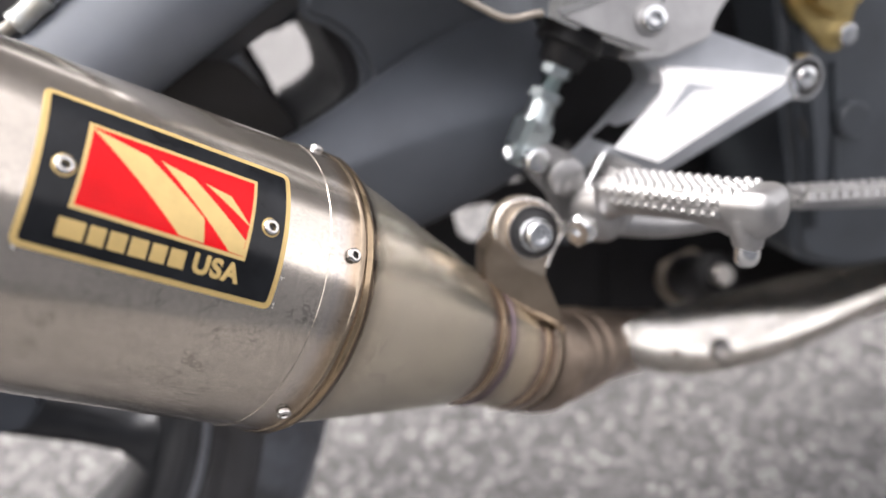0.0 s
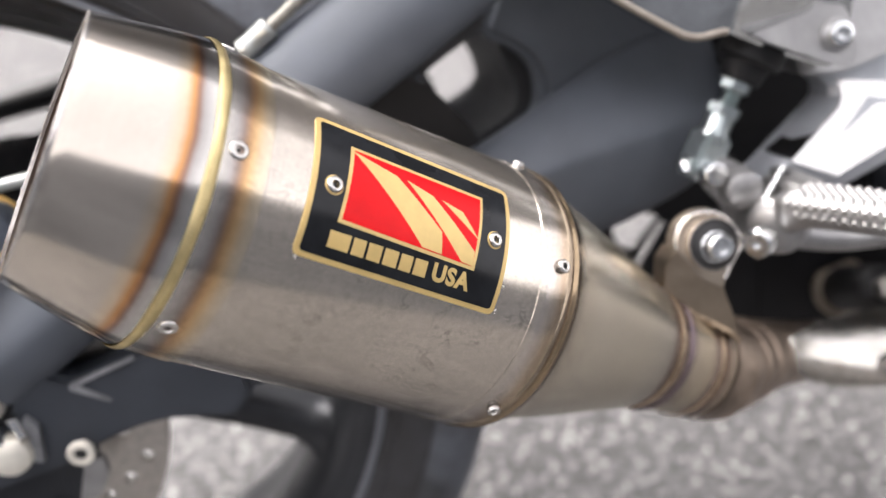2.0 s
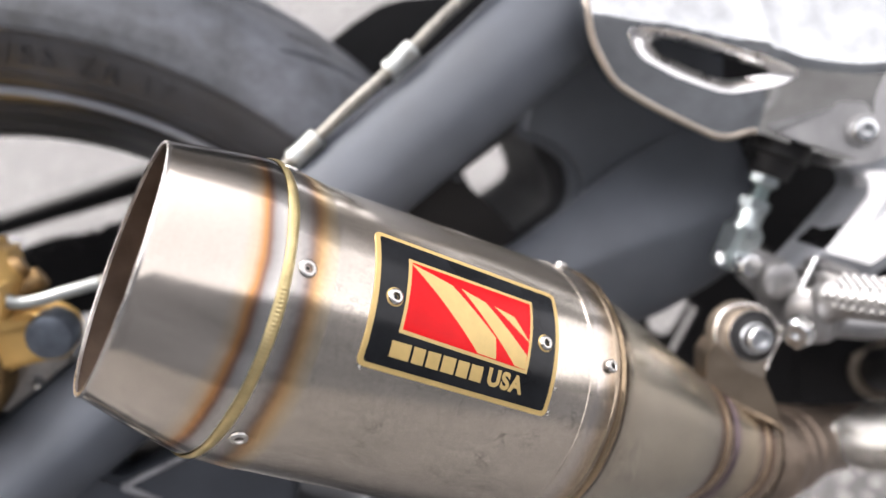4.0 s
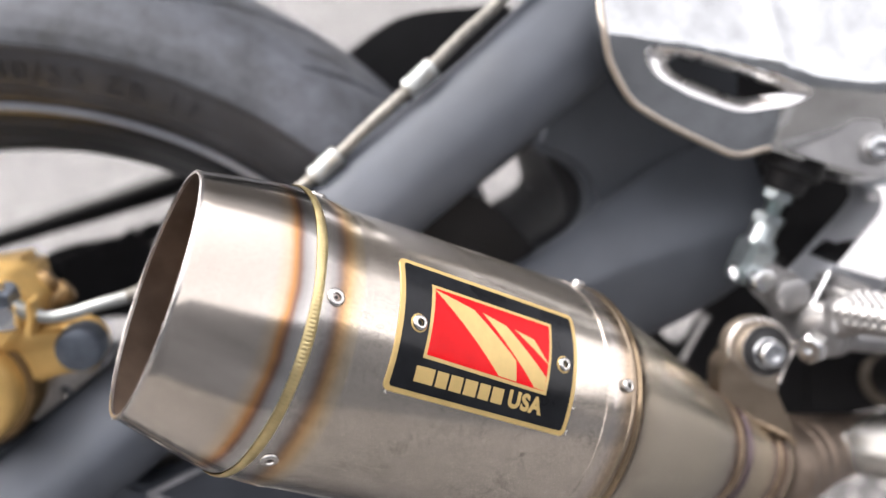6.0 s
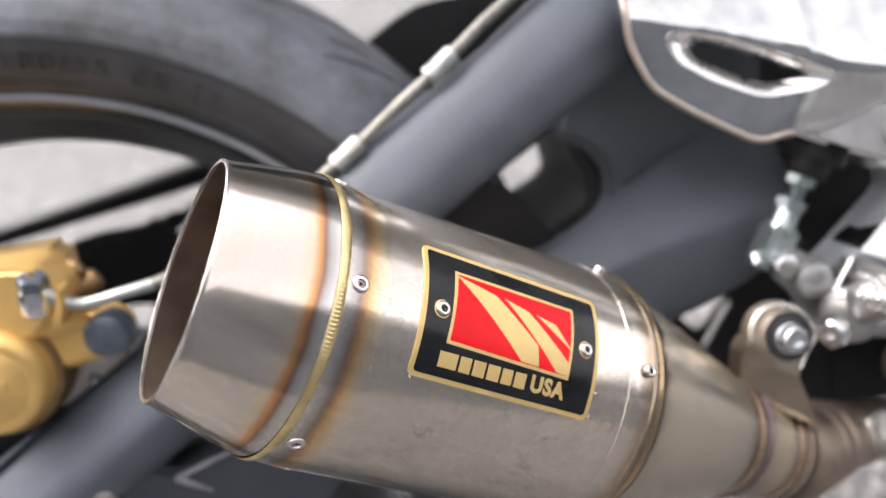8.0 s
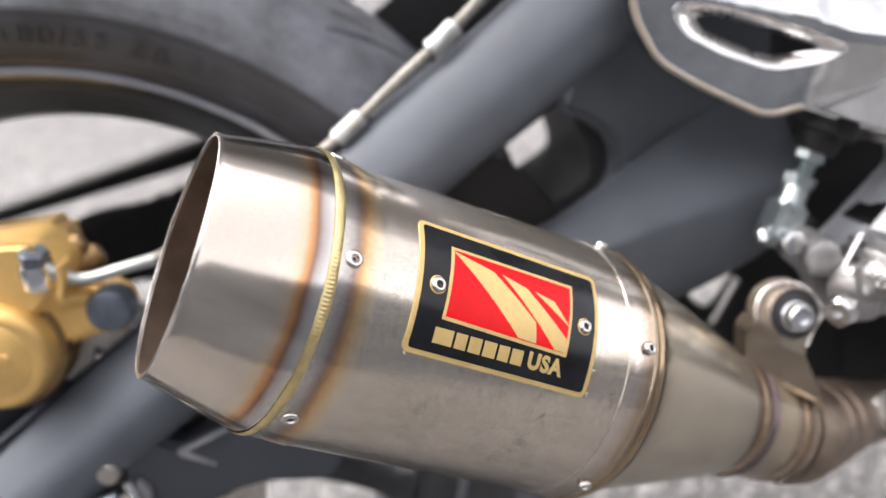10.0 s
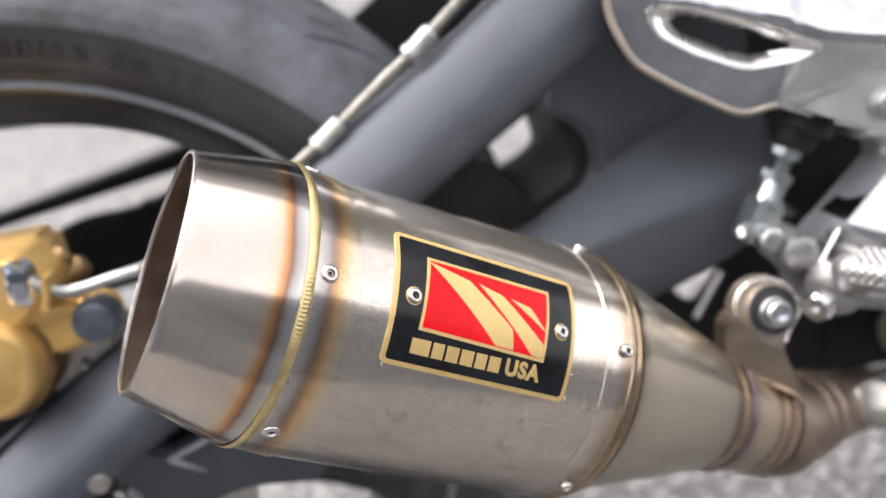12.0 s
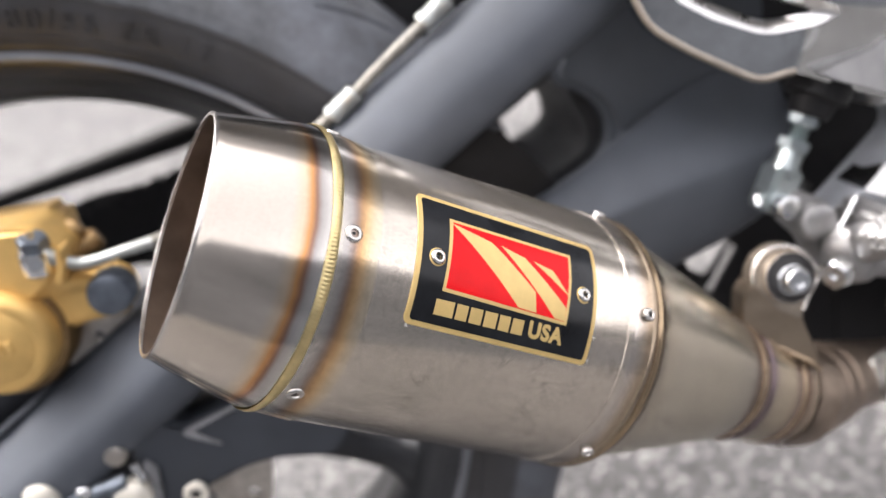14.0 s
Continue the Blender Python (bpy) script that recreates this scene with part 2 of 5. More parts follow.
bike = tagged(new("motorcycle"), "dark grey sport motorcycle with a stubby stainless exhaust, on asphalt", "motorcycle")
bike.matrix_world = BIKE
# exhaust space: z runs back along the can, x outboard, y up
AX = Vector((0.79905, 0.28473, -0.52957))
EX = Vector((0.33567, -0.94198, 0.0))
EY = Vector((0.49885, 0.17776, 0.84827))
CAN_AT = Vector((0.23536, -0.13587, 0.09236))
CANM = Matrix((EX, EY, -AX)).transposed().to_4x4()
CANM.translation = CAN_AT


def part(name, bm, material, parent=None, label="", m=None, smooth=40, kind=""):
    """Links a bmesh as one mesh object under a thing or a part; m: its pose in bike space."""
    me = bpy.data.meshes.new(name)
    bmesh.ops.recalc_face_normals(bm, faces=bm.faces)
    if smooth:
        for f in bm.faces:
            f.smooth = True
        for e in bm.edges:
            if len(e.link_faces) == 2 and e.calc_face_angle(0) > radians(smooth):
                e.smooth = False
    bm.to_mesh(me)
    bm.free()
    me.materials.append(material)
    ob = new(name, me)
    parent = parent or bike
    ob.parent = parent
    here = m or Matrix.Identity(4)
    up = parent
    base = Matrix.Identity(4)
    while up is not None and up is not bike:
        base = up.matrix_basis @ base if up.parent is not None else base
        up = up.parent
    ob.matrix_basis = base.inverted() @ here
    if label:
        ob["label"] = label
    if kind:
        ob["kind"] = kind
    return ob


def lathe(rows, seg=96, caps=(False, False), start=0.0, sweep=None):
    """rows: (z, r) or (z, r, ox, oy); turned about z."""
    bm = bmesh.new()
    rings = []
    full = sweep is None
    count = seg if full else seg + 1
    for row in rows:
        z, r, ox, oy = (*row, 0, 0)[:4]
        rings.append([bm.verts.new((ox + r * math.cos(start + a), oy + r * math.sin(start + a), z))
                      for a in ((2 * math.pi if full else sweep) * i / seg for i in range(count))])
    for a, b in zip(rings, rings[1:]):
        for i in range(seg):
            j = (i + 1) % count
            bm.faces.new((a[i], a[j], b[j], b[i]))
    for flag, ring in zip(caps, (rings[0], rings[-1])):
        if flag:
            bm.faces.new(ring)
    return bm


def tube(path, radius, seg=20, smooth_steps=8, caps=True):
    """A tube along a smoothed path; radius: a number or one for each point."""
    pts = [Vector(p) for p in path]
    rad = [radius] * len(pts) if isinstance(radius, (int, float)) else list(radius)
    line = []
    for i in range(len(pts) - 1):
        p0, p1, p2, p3 = pts[max(i - 1, 0)], pts[i], pts[i + 1], pts[min(i + 2, len(pts) - 1)]
        for k in range(smooth_steps):
            t = k / smooth_steps
            v = 0.5 * (2 * p1 + (p2 - p0) * t + (2 * p0 - 5 * p1 + 4 * p2 - p3) * t * t + (3 * p1 - p0 - 3 * p2 + p3) * t ** 3)
            line.append((v, rad[i] * (1 - t) + rad[i + 1] * t))
    line.append((pts[-1], rad[-1]))
    bm = bmesh.new()
    rings, side = [], None
    for i, (v, r) in enumerate(line):
        d = (line[min(i + 1, len(line) - 1)][0] - line[max(i - 1, 0)][0]).normalized()
        if side is None:
            side = d.orthogonal().normalized()
        side = (side - d * side.dot(d)).normalized()
        other = d.cross(side)
        rings.append([bm.verts.new(v + r * (math.cos(a) * side + math.sin(a) * other)) for a in (2 * math.pi * k / seg for k in range(seg))])
    for a, b in zip(rings, rings[1:]):
        for i in range(seg):
            bm.faces.new((a[i], a[(i + 1) % seg], b[(i + 1) % seg], b[i]))
    if caps:
        bm.faces.new(rings[0])
        bm.faces.new(rings[-1])
    return bm


def slab(outline, y0, y1, bevel=0.002, holes=(), seg=2, tops=None, cuts=(), creases=()):
    """A plate in the bike's x-z plane from y0 to y1, with rounded edges; tops: gives y of the outer face at (x, z)."""
    bm = bmesh.new()
    loops = []
    for pts in (outline, *holes):
        vs = [bm.verts.new((x, y1, z)) for x, z in pts]
        loops += [bm.edges.new((a, b)) for a, b in zip(vs, vs[1:] + vs[:1])]
    bmesh.ops.triangle_fill(bm, edges=loops, use_beauty=True, use_dissolve=True)
    for z in cuts:
        bmesh.ops.bisect_plane(bm, geom=list(bm.verts) + list(bm.edges) + list(bm.faces), plane_co=(0, 0, z), plane_no=(0, 0, 1))
    for (x, z), (nx, nz) in creases:
        bmesh.ops.bisect_plane(bm, geom=list(bm.verts) + list(bm.edges) + list(bm.faces), plane_co=(x, 0, z), plane_no=(nx, 0, nz))
    faces = list(bm.faces)
    got = bmesh.ops.extrude_face_region(bm, geom=faces)
    moved = [g for g in got["geom"] if isinstance(g, bmesh.types.BMVert)]
    for v in moved:
        v.co.y = y0 if tops is None else tops(v.co.x, v.co.z)
    bmesh.ops.recalc_face_normals(bm, faces=bm.faces)
    if bevel:
        sharp = [e for e in bm.edges if len(e.link_faces) == 2 and e.calc_face_angle(0) > radians(35)
                 and not all(abs(f.normal.y) < 0.5 for f in e.link_faces)]
        bmesh.ops.bevel(bm, geom=sharp, offset=bevel, segments=seg, affect="EDGES", clamp_overlap=True)
    return bm


def rounded(points, radius, steps=4):
    """Rounds the corners of a closed outline."""
    out = []
    n = len(points)
    for i in range(n):
        p, a, b = Vector(points[i]), Vector(points[i - 1]), Vector(points[(i + 1) % n])
        ra = min(radius, (a - p).length * 0.45, (b - p).length * 0.45)
        s, e = p + (a - p).normalized() * ra, p + (b - p).normalized() * ra
        for k in range(steps + 1):
            t = k / steps
            v = s * (1 - t) ** 2 + p * 2 * t * (1 - t) + e * t * t
            out.append((v.x, v.y))
    return out


def box(x0, x1, y0, y1, z0, z1, bevel=0.002, seg=2):
    bm = bmesh.new()
    bmesh.ops.create_cube(bm, size=1.0)
    for v in bm.verts:
        v.co = ((x0, x1)[v.co.x > 0], (y0, y1)[v.co.y > 0], (z0, z1)[v.co.z > 0])
    if bevel:
        bmesh.ops.bevel(bm, geom=list(bm.edges), offset=bevel, segments=seg, affect="EDGES", clamp_overlap=True)
    return bm


def facing(at, axis):
    """A pose at a place whose z looks along axis."""
    m = Vector(axis).to_track_quat("Z", "Y").to_matrix().to_4x4()
    m.translation = at
    return m


OUT = (0.0, -1.0, 0.0)


def hexed(r, phi):
    a = (phi + math.pi / 6) % (math.pi / 3) - math.pi / 6
    return r * math.cos(math.pi / 6) / math.cos(a)


def socket_bolt(at, axis, r, h, material, parent=None, label="", name="bolt", washer=0.0, dome=0.25):
    """A socket-head bolt whose seat lies at a place; its hexagon socket is sunk into the head."""
    bm = bmesh.new()
    seg = 36
    rows = []
    if washer:
        rows += [(0.0, washer, 0), (0.0012, washer, 0), (0.0015, washer - 0.0004, 0)]
        z = 0.0015
    else:
        z = 0.0
    rows += [(z, r, 0), (z + h * (1 - dome), r, 0), (z + h * (1 - dome * 0.3), r * 0.93, 0), (z + h, r * 0.78, 0),
             (z + h, r * 0.50, 1), (z + h * 0.45, r * 0.47, 1), (z + h * 0.40, r * 0.05, 0)]
    rings = []
    for zz, rr, hx in rows:
        rings.append([bm.verts.new(((hexed(rr * 1.12, p) if hx else rr) * math.cos(p), (hexed(rr * 1.12, p) if hx else rr) * math.sin(p), zz))
                      for p in (2 * math.pi * i / seg for i in range(seg))])
    for a, b in zip(rings, rings[1:]):
        for i in range(seg):
            bm.faces.new((a[i], a[(i + 1) % seg], b[(i + 1) % seg], b[i]))
    bm.faces.new(rings[-1])
    return part(name, bm, material, parent, label, facing(at, axis), 32)


def hex_nut(at, axis, r, h, material, parent=None, label="", name="nut", bore=0.0, turn=0.0):
    bm = bmesh.new()
    seg = 36
    rings = []
    for zz, rr, hx in ((0, r, 1), (h * 0.85, r, 1), (h, r * 0.86, 0), (h, max(bore, r * 0.3), 0), (h * 0.7, max(bore, r * 0.3) * 0.9, 0)):
        rings.append([bm.verts.new(((hexed(rr * 1.1, p) if hx else rr) * math.cos(p + turn), (hexed(rr * 1.1, p) if hx else rr) * math.sin(p + turn), zz))
                      for p in (2 * math.pi * i / seg for i in range(seg))])
    for a, b in zip(rings, rings[1:]):
        for i in range(seg):
            bm.faces.new((a[i], a[(i + 1) % seg], b[(i + 1) % seg], b[i]))
    bm.faces.new(rings[-1])
    return part(name, bm, material, parent, label, facing(at, axis), 32)


def disc_turn(rows, at, axis, material, name, parent=None, label="", seg=48):
    """A turned piece about an axis through a place."""
    return part(name, lathe(rows, seg, (True, True)), material, parent, label, facing(at, axis), 35)


def text_mesh(words, size, extrude, bold=0.0, apart=1.0):
    """A bmesh of lettering, centred, from the built-in font."""
    cu = bpy.data.curves.new("lettering", "FONT")
    cu.body, cu.size, cu.extrude, cu.align_x, cu.align_y = words, size, extrude, "CENTER", "CENTER"
    cu.offset, cu.space_character = bold, apart
    ob = new("lettering", cu)
    bpy.context.view_layer.update()
    me = bpy.data.meshes.new_from_object(ob.evaluated_get(bpy.context.evaluated_depsgraph_get()))
    bm = bmesh.new()
    bm.from_mesh(me)
    bpy.data.objects.remove(ob)
    bpy.data.meshes.remove(me)
    return bm


# ---- ground and distance ----
def ground():
    bm = bmesh.new()
    bmesh.ops.create_grid(bm, x_segments=40, y_segments=40, size=400)
    me = bpy.data.meshes.new("ground")
    bm.to_mesh(me)
    bm.free()
    me.materials.append(ASPHALT)
    g = tagged(new("ground", me), "grey weathered asphalt with pale stone chips", "ground", kind="structure")
    g.location.z = -0.008


def tree_line():
    """An unseen far uneven ring of woods, added for the dark horizon in reflections."""
    rng = random.Random(5)
    bm = bmesh.new()
    rows = []
    for i in range(240):
        a = 2 * math.pi * i / 240
        r = 24 - 11 * max(0.0, -math.sin(a)) ** 1.0 + 2 * math.sin(3 * a) + rng.uniform(-1.2, 1.2)
        h = 7.3 + 1.6 * max(0.0, -math.sin(a)) + 1.6 * math.sin(5 * a + 1) + 1.0 * math.sin(17 * a) + rng.uniform(-0.9, 0.9)
        # lower ahead, so that the metal mirrors more sky there
        h *= 1 - 0.72 * max(0.0, math.cos(a + 0.12)) ** 0.7
        rows.append([bm.verts.new((r * k * math.cos(a), r * k * math.sin(a), z)) for k, z in ((1, 0), (0.97, h * 0.4), (1, h * 0.8), (1.04, h), (1.15, h * 0.8), (1.2, 0))])
    for i in range(240):
        a, b = rows[i], rows[(i + 1) % 240]
        for k in range(5):
            bm.faces.new((a[k], b[k], b[k + 1], a[k + 1]))
    me = bpy.data.meshes.new("backdrop")
    bm.to_mesh(me)
    bm.free()
    me.materials.append(TREES)
    tagged(new("backdrop", me), "unseen dark ring of woods, added for the horizon mirrored in the metal", "tree line", kind="structure")


def unseen_low_wall():
    """Unseen wall added behind the lens, standing in for the mirrored person's dark band."""
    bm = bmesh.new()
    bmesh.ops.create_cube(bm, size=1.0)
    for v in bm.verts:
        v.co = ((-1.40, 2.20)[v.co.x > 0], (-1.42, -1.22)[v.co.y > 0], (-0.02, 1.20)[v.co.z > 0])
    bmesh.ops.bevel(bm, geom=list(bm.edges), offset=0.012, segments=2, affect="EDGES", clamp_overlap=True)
    me = bpy.data.meshes.new("unseen_wall")
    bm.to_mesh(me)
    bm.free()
    me.materials.append(MIRRORED_DARK)
    tagged(new("unseen_wall", me), "unseen dark wall, added in place of a person mirrored in the metal", "wall", kind="structure")


ground()
tree_line()
unseen_low_wall()


# ---- the exhaust ----
def tip(z):
    """How far the outlet's middle is set up from the can's axis."""
    return 0.0040 * min(max((z - 0.0808) / 0.0512, 0.0), 1.0) if z > 0.05 else (-0.0018 * min(max((-z - 0.06) / 0.09, 0.0), 1.0))


def can_r(z):
    return 0.0530 - 0.0265 * z


MOUTH = 0.080


def slant(bm, z0, z1, by):
    """Leans the outlet's mouth: its outboard side reaches further back."""
    for v in bm.verts:
        t = min(max((v.co.z - z0) / (z1 - z0), 0.0), 1.0)
        v.co.z += by * v.co.x * t
    return bm


def exhaust():
    # the tapered can between the two bands, with its overlapping skin
    rows = []
    for k in range(31):
        z = -0.0410 + k * (0.0968 + 0.0410) / 30
        r = can_r(z)
        rows.append((z, r, 0, tip(z)))
    rows = [(-0.0250, can_r(-0.0250) - 0.0002, 0, 0)] + [(z, r - 0.0002, ox, oy) for z, r, ox, oy in rows if -0.0230 < z < 0.0800] + [(z, can_r(z) - 0.0002, 0, tip(z)) for z in (0.0805, 0.0810, 0.0812)] + \
           [(z, can_r(z) + 0.0002, 0, tip(z)) for z in (0.0815, 0.0817, 0.0822)] + [(z, r + 0.0002, ox, oy) for z, r, ox, oy in rows if z > 0.0830]
    muffler = part("muffler", lathe(rows, 160), CAN, bike, "stubby brushed stainless muffler with heat-tinted bands", CANM)
    # outlet cone with rolled edge and sooty inside
    cone = []
    for k in range(13):
        t = k / 12
        z = 0.0960 + t * 0.0350
        cone.append((z, 0.0509 - 0.0091 * t ** 1.15, 0, tip(z)))
    cone += [(0.1316, 0.0415, 0, tip(0.1316)), (0.1316, 0.0405, 0, tip(0.1316))]
    part("outlet_cone", slant(lathe(cone, 160), 0.097, 0.131, MOUTH), CONE_END, muffler, "polished tapered outlet with a thin rim", CANM)
    part("rim_edge", slant(lathe([(0.1312, 0.0419, 0, tip(0.131)), (0.1322, 0.0418, 0, tip(0.131)), (0.1325, 0.0411, 0, tip(0.131)), (0.1322, 0.0404, 0, tip(0.131)), (0.1312, 0.0403, 0, tip(0.131))], 160), 0.097, 0.131, MOUTH),
         LIP, muffler, "bright bare metal edge", CANM)
    inner = [(0.1316, 0.0404, 0, tip(0.131)), (0.1150, 0.0425, 0, 0.002), (0.1000, 0.0465, 0, 0.001), (0.0700, 0.0470, 0, 0), (0.0660, 0.0460), (0.0650, 0.0300), (0.0300, 0.0290)]
    part("inner_wall", slant(lathe(inner, 96, (False, True)), 0.097, 0.131, MOUTH), SOOT, muffler, "brown sooted inside wall", CANM)
    # stacked weld beads: ripples run round the seam
    def bead(z, r, width, high, count, mat, label, oy):
        bm = bmesh.new()
        seg, cross = count * 6, 8
        rings = []
        for i in range(seg):
            a = 2 * math.pi * i / seg
            ring = []
            for k in range(cross + 1):
                u = k / cross
                lag = 0.7 * math.sin(math.pi * u)
                rip = 0.76 + 0.24 * abs(math.sin(count * a / 2 + lag))
                rr = r - 0.0004 + high * math.sin(math.pi * u) * rip
                zz = z + width * (u - 0.5) * (1 + 0.06 * math.sin(a * 9))
                ring.append(bm.verts.new((rr * math.cos(a), rr * math.sin(a) + oy, zz)))
            rings.append(ring)
        for i in range(seg):
            a, b = rings[i], rings[(i + 1) % seg]
            for k in range(cross):
                bm.faces.new((a[k], b[k], b[k + 1], a[k + 1]))
        part("weld_bead", bm, mat, muffler, label, CANM, 0)
    bead(0.0972, 0.0511, 0.0034, 0.0006, 240, BEAD, "straw-coloured rippled weld", tip(0.0975))
    # front band and reducing cone
    band = [(-0.0262, 0.0538), (-0.0276, 0.0539), (-0.0350, 0.0541), (-0.0356, 0.0547), (-0.0366, 0.0548), (-0.0374, 0.0543), (-0.0382, 0.0543), (-0.0390, 0.0548), (-0.0400, 0.0547), (-0.0410, 0.0540), (-0.0425, 0.0537), (-0.0440, 0.0520)]
    lap = [(-0.0227, can_r(-0.0227) - 0.0004), (-0.0228, can_r(-0.0228) - 0.00005), (-0.0229, can_r(-0.0229) + 0.00005), (-0.0262, can_r(-0.0262) + 0.0001)]
    part("lapped_sheet_edge", lathe(lap, 144), CAN, muffler, "", CANM, 20)
    part("front_band", lathe(band, 144), CAN, muffler, "browned double-ridged band", CANM)
    taper = [(-0.0425, 0.0528), (-0.0440, 0.0515)]
    for k in range(1, 15):
        t = k / 14
        z = -0.0440 - t * 0.0900
        taper.append((z, 0.0515 - 0.0205 * t + 0.0004 * math.sin(math.pi * t), 0, tip(z)))
    taper += [(-0.1345, 0.0308, 0, tip(-0.1345)), (-0.1420, 0.0303, 0, tip(-0.142)), (-0.1560, 0.0290, 0, tip(-0.156)), (-0.1660, 0.0287, 0, tip(-0.166)), (-0.1800, 0.0285, 0, tip(-0.18))]
    part("reducing_cone", lathe(taper, 144), CONE, muffler, "warm heat-tinted reducing cone", CANM)
    bead(-0.1350, 0.0307, 0.0036, 0.0009, 80, BEAD_BROWN, "browned weld", tip(-0.135))
    bead(-0.1690, 0.0286, 0.0034, 0.0010, 76, BEAD_BROWN, "browned weld", tip(-0.169))
    for z, r in ((-0.1425, 0.0303), (-0.1305, 0.0314)):
        part("collar_ridge", lathe([(z - 0.0012, r - 0.0004, 0, tip(z)), (z, r + 0.0006, 0, tip(z)), (z + 0.0012, r - 0.0004, 0, tip(z))], 96), CONE, muffler, "", CANM)
    return muffler


def on_can(s, deg, lift=0.0):
    """A pose on the can's skin at s ahead of its middle and an angle above outboard; z looks outward, x ahead, y up."""
    a = radians(deg)
    z = -s
    r = can_r(z) - 0.0006 + lift
    n = Vector((math.cos(a), math.sin(a), 0))
    up = Vector((-math.sin(a), math.cos(a), 0))
    m = Matrix((Vector((0, 0, -1)), up, n)).transposed().to_4x4()
    m.translation = Vector((r * n.x, r * n.y + tip(z), z))
    return CANM @ m


def rivet(m, size, muffler, label, name="rivet"):
    rows = [(-0.0006, size), (0.0003, size), (0.0008, size * 0.96), (0.0011, size * 0.86), (0.0013, size * 0.66), (0.0012, size * 0.50), (0.0008, size * 0.42), (-0.0002, size * 0.38)]
    r = part(name, lathe(rows, 28), RIVET, muffler, label, m)
    part("rivet_bore", lathe([(0.0, size * 0.40), (0.0005, size * 0.22), (0.0008, size * 0.05)], 16, (False, True)), HOLE, muffler, "", m)
    return r


def bent(bm, radius_at, s0, deg0, lift):
    """Wraps a flat drawing (x ahead, y up the girth, metres) round the can."""
    for v in bm.verts:
        s = s0 + v.co.x
        r = radius_at(-s) - 0.0006
        a = radians(deg0) + v.co.y / 0.0520
        rr = r + lift + v.co.z
        v.co = (rr * math.cos(a), rr * math.sin(a) + tip(-s), -s)
    return bm


def sheet(outline, thick, cuts=24):
    """A thin plate with a fine grid, for wrapping: outline in metres (x, y)."""
    bm = bmesh.new()
    vs = [bm.verts.new((x, y, thick)) for x, y in outline]
    bm.faces.new(vs)
    ys = [p[1] for p in outline]
    lo, hi = min(ys), max(ys)
    for k in range(1, cuts):
        y = lo + (hi - lo) * k / cuts
        bmesh.ops.bisect_plane(bm, geom=list(bm.verts) + list(bm.edges) + list(bm.faces), plane_co=(0, y, 0), plane_no=(0, 1, 0))
    got = bmesh.ops.extrude_face_region(bm, geom=list(bm.faces))
    for g in got["geom"]:
        if isinstance(g, bmesh.types.BMVert):
            g.co.z = 0.0
    return bm


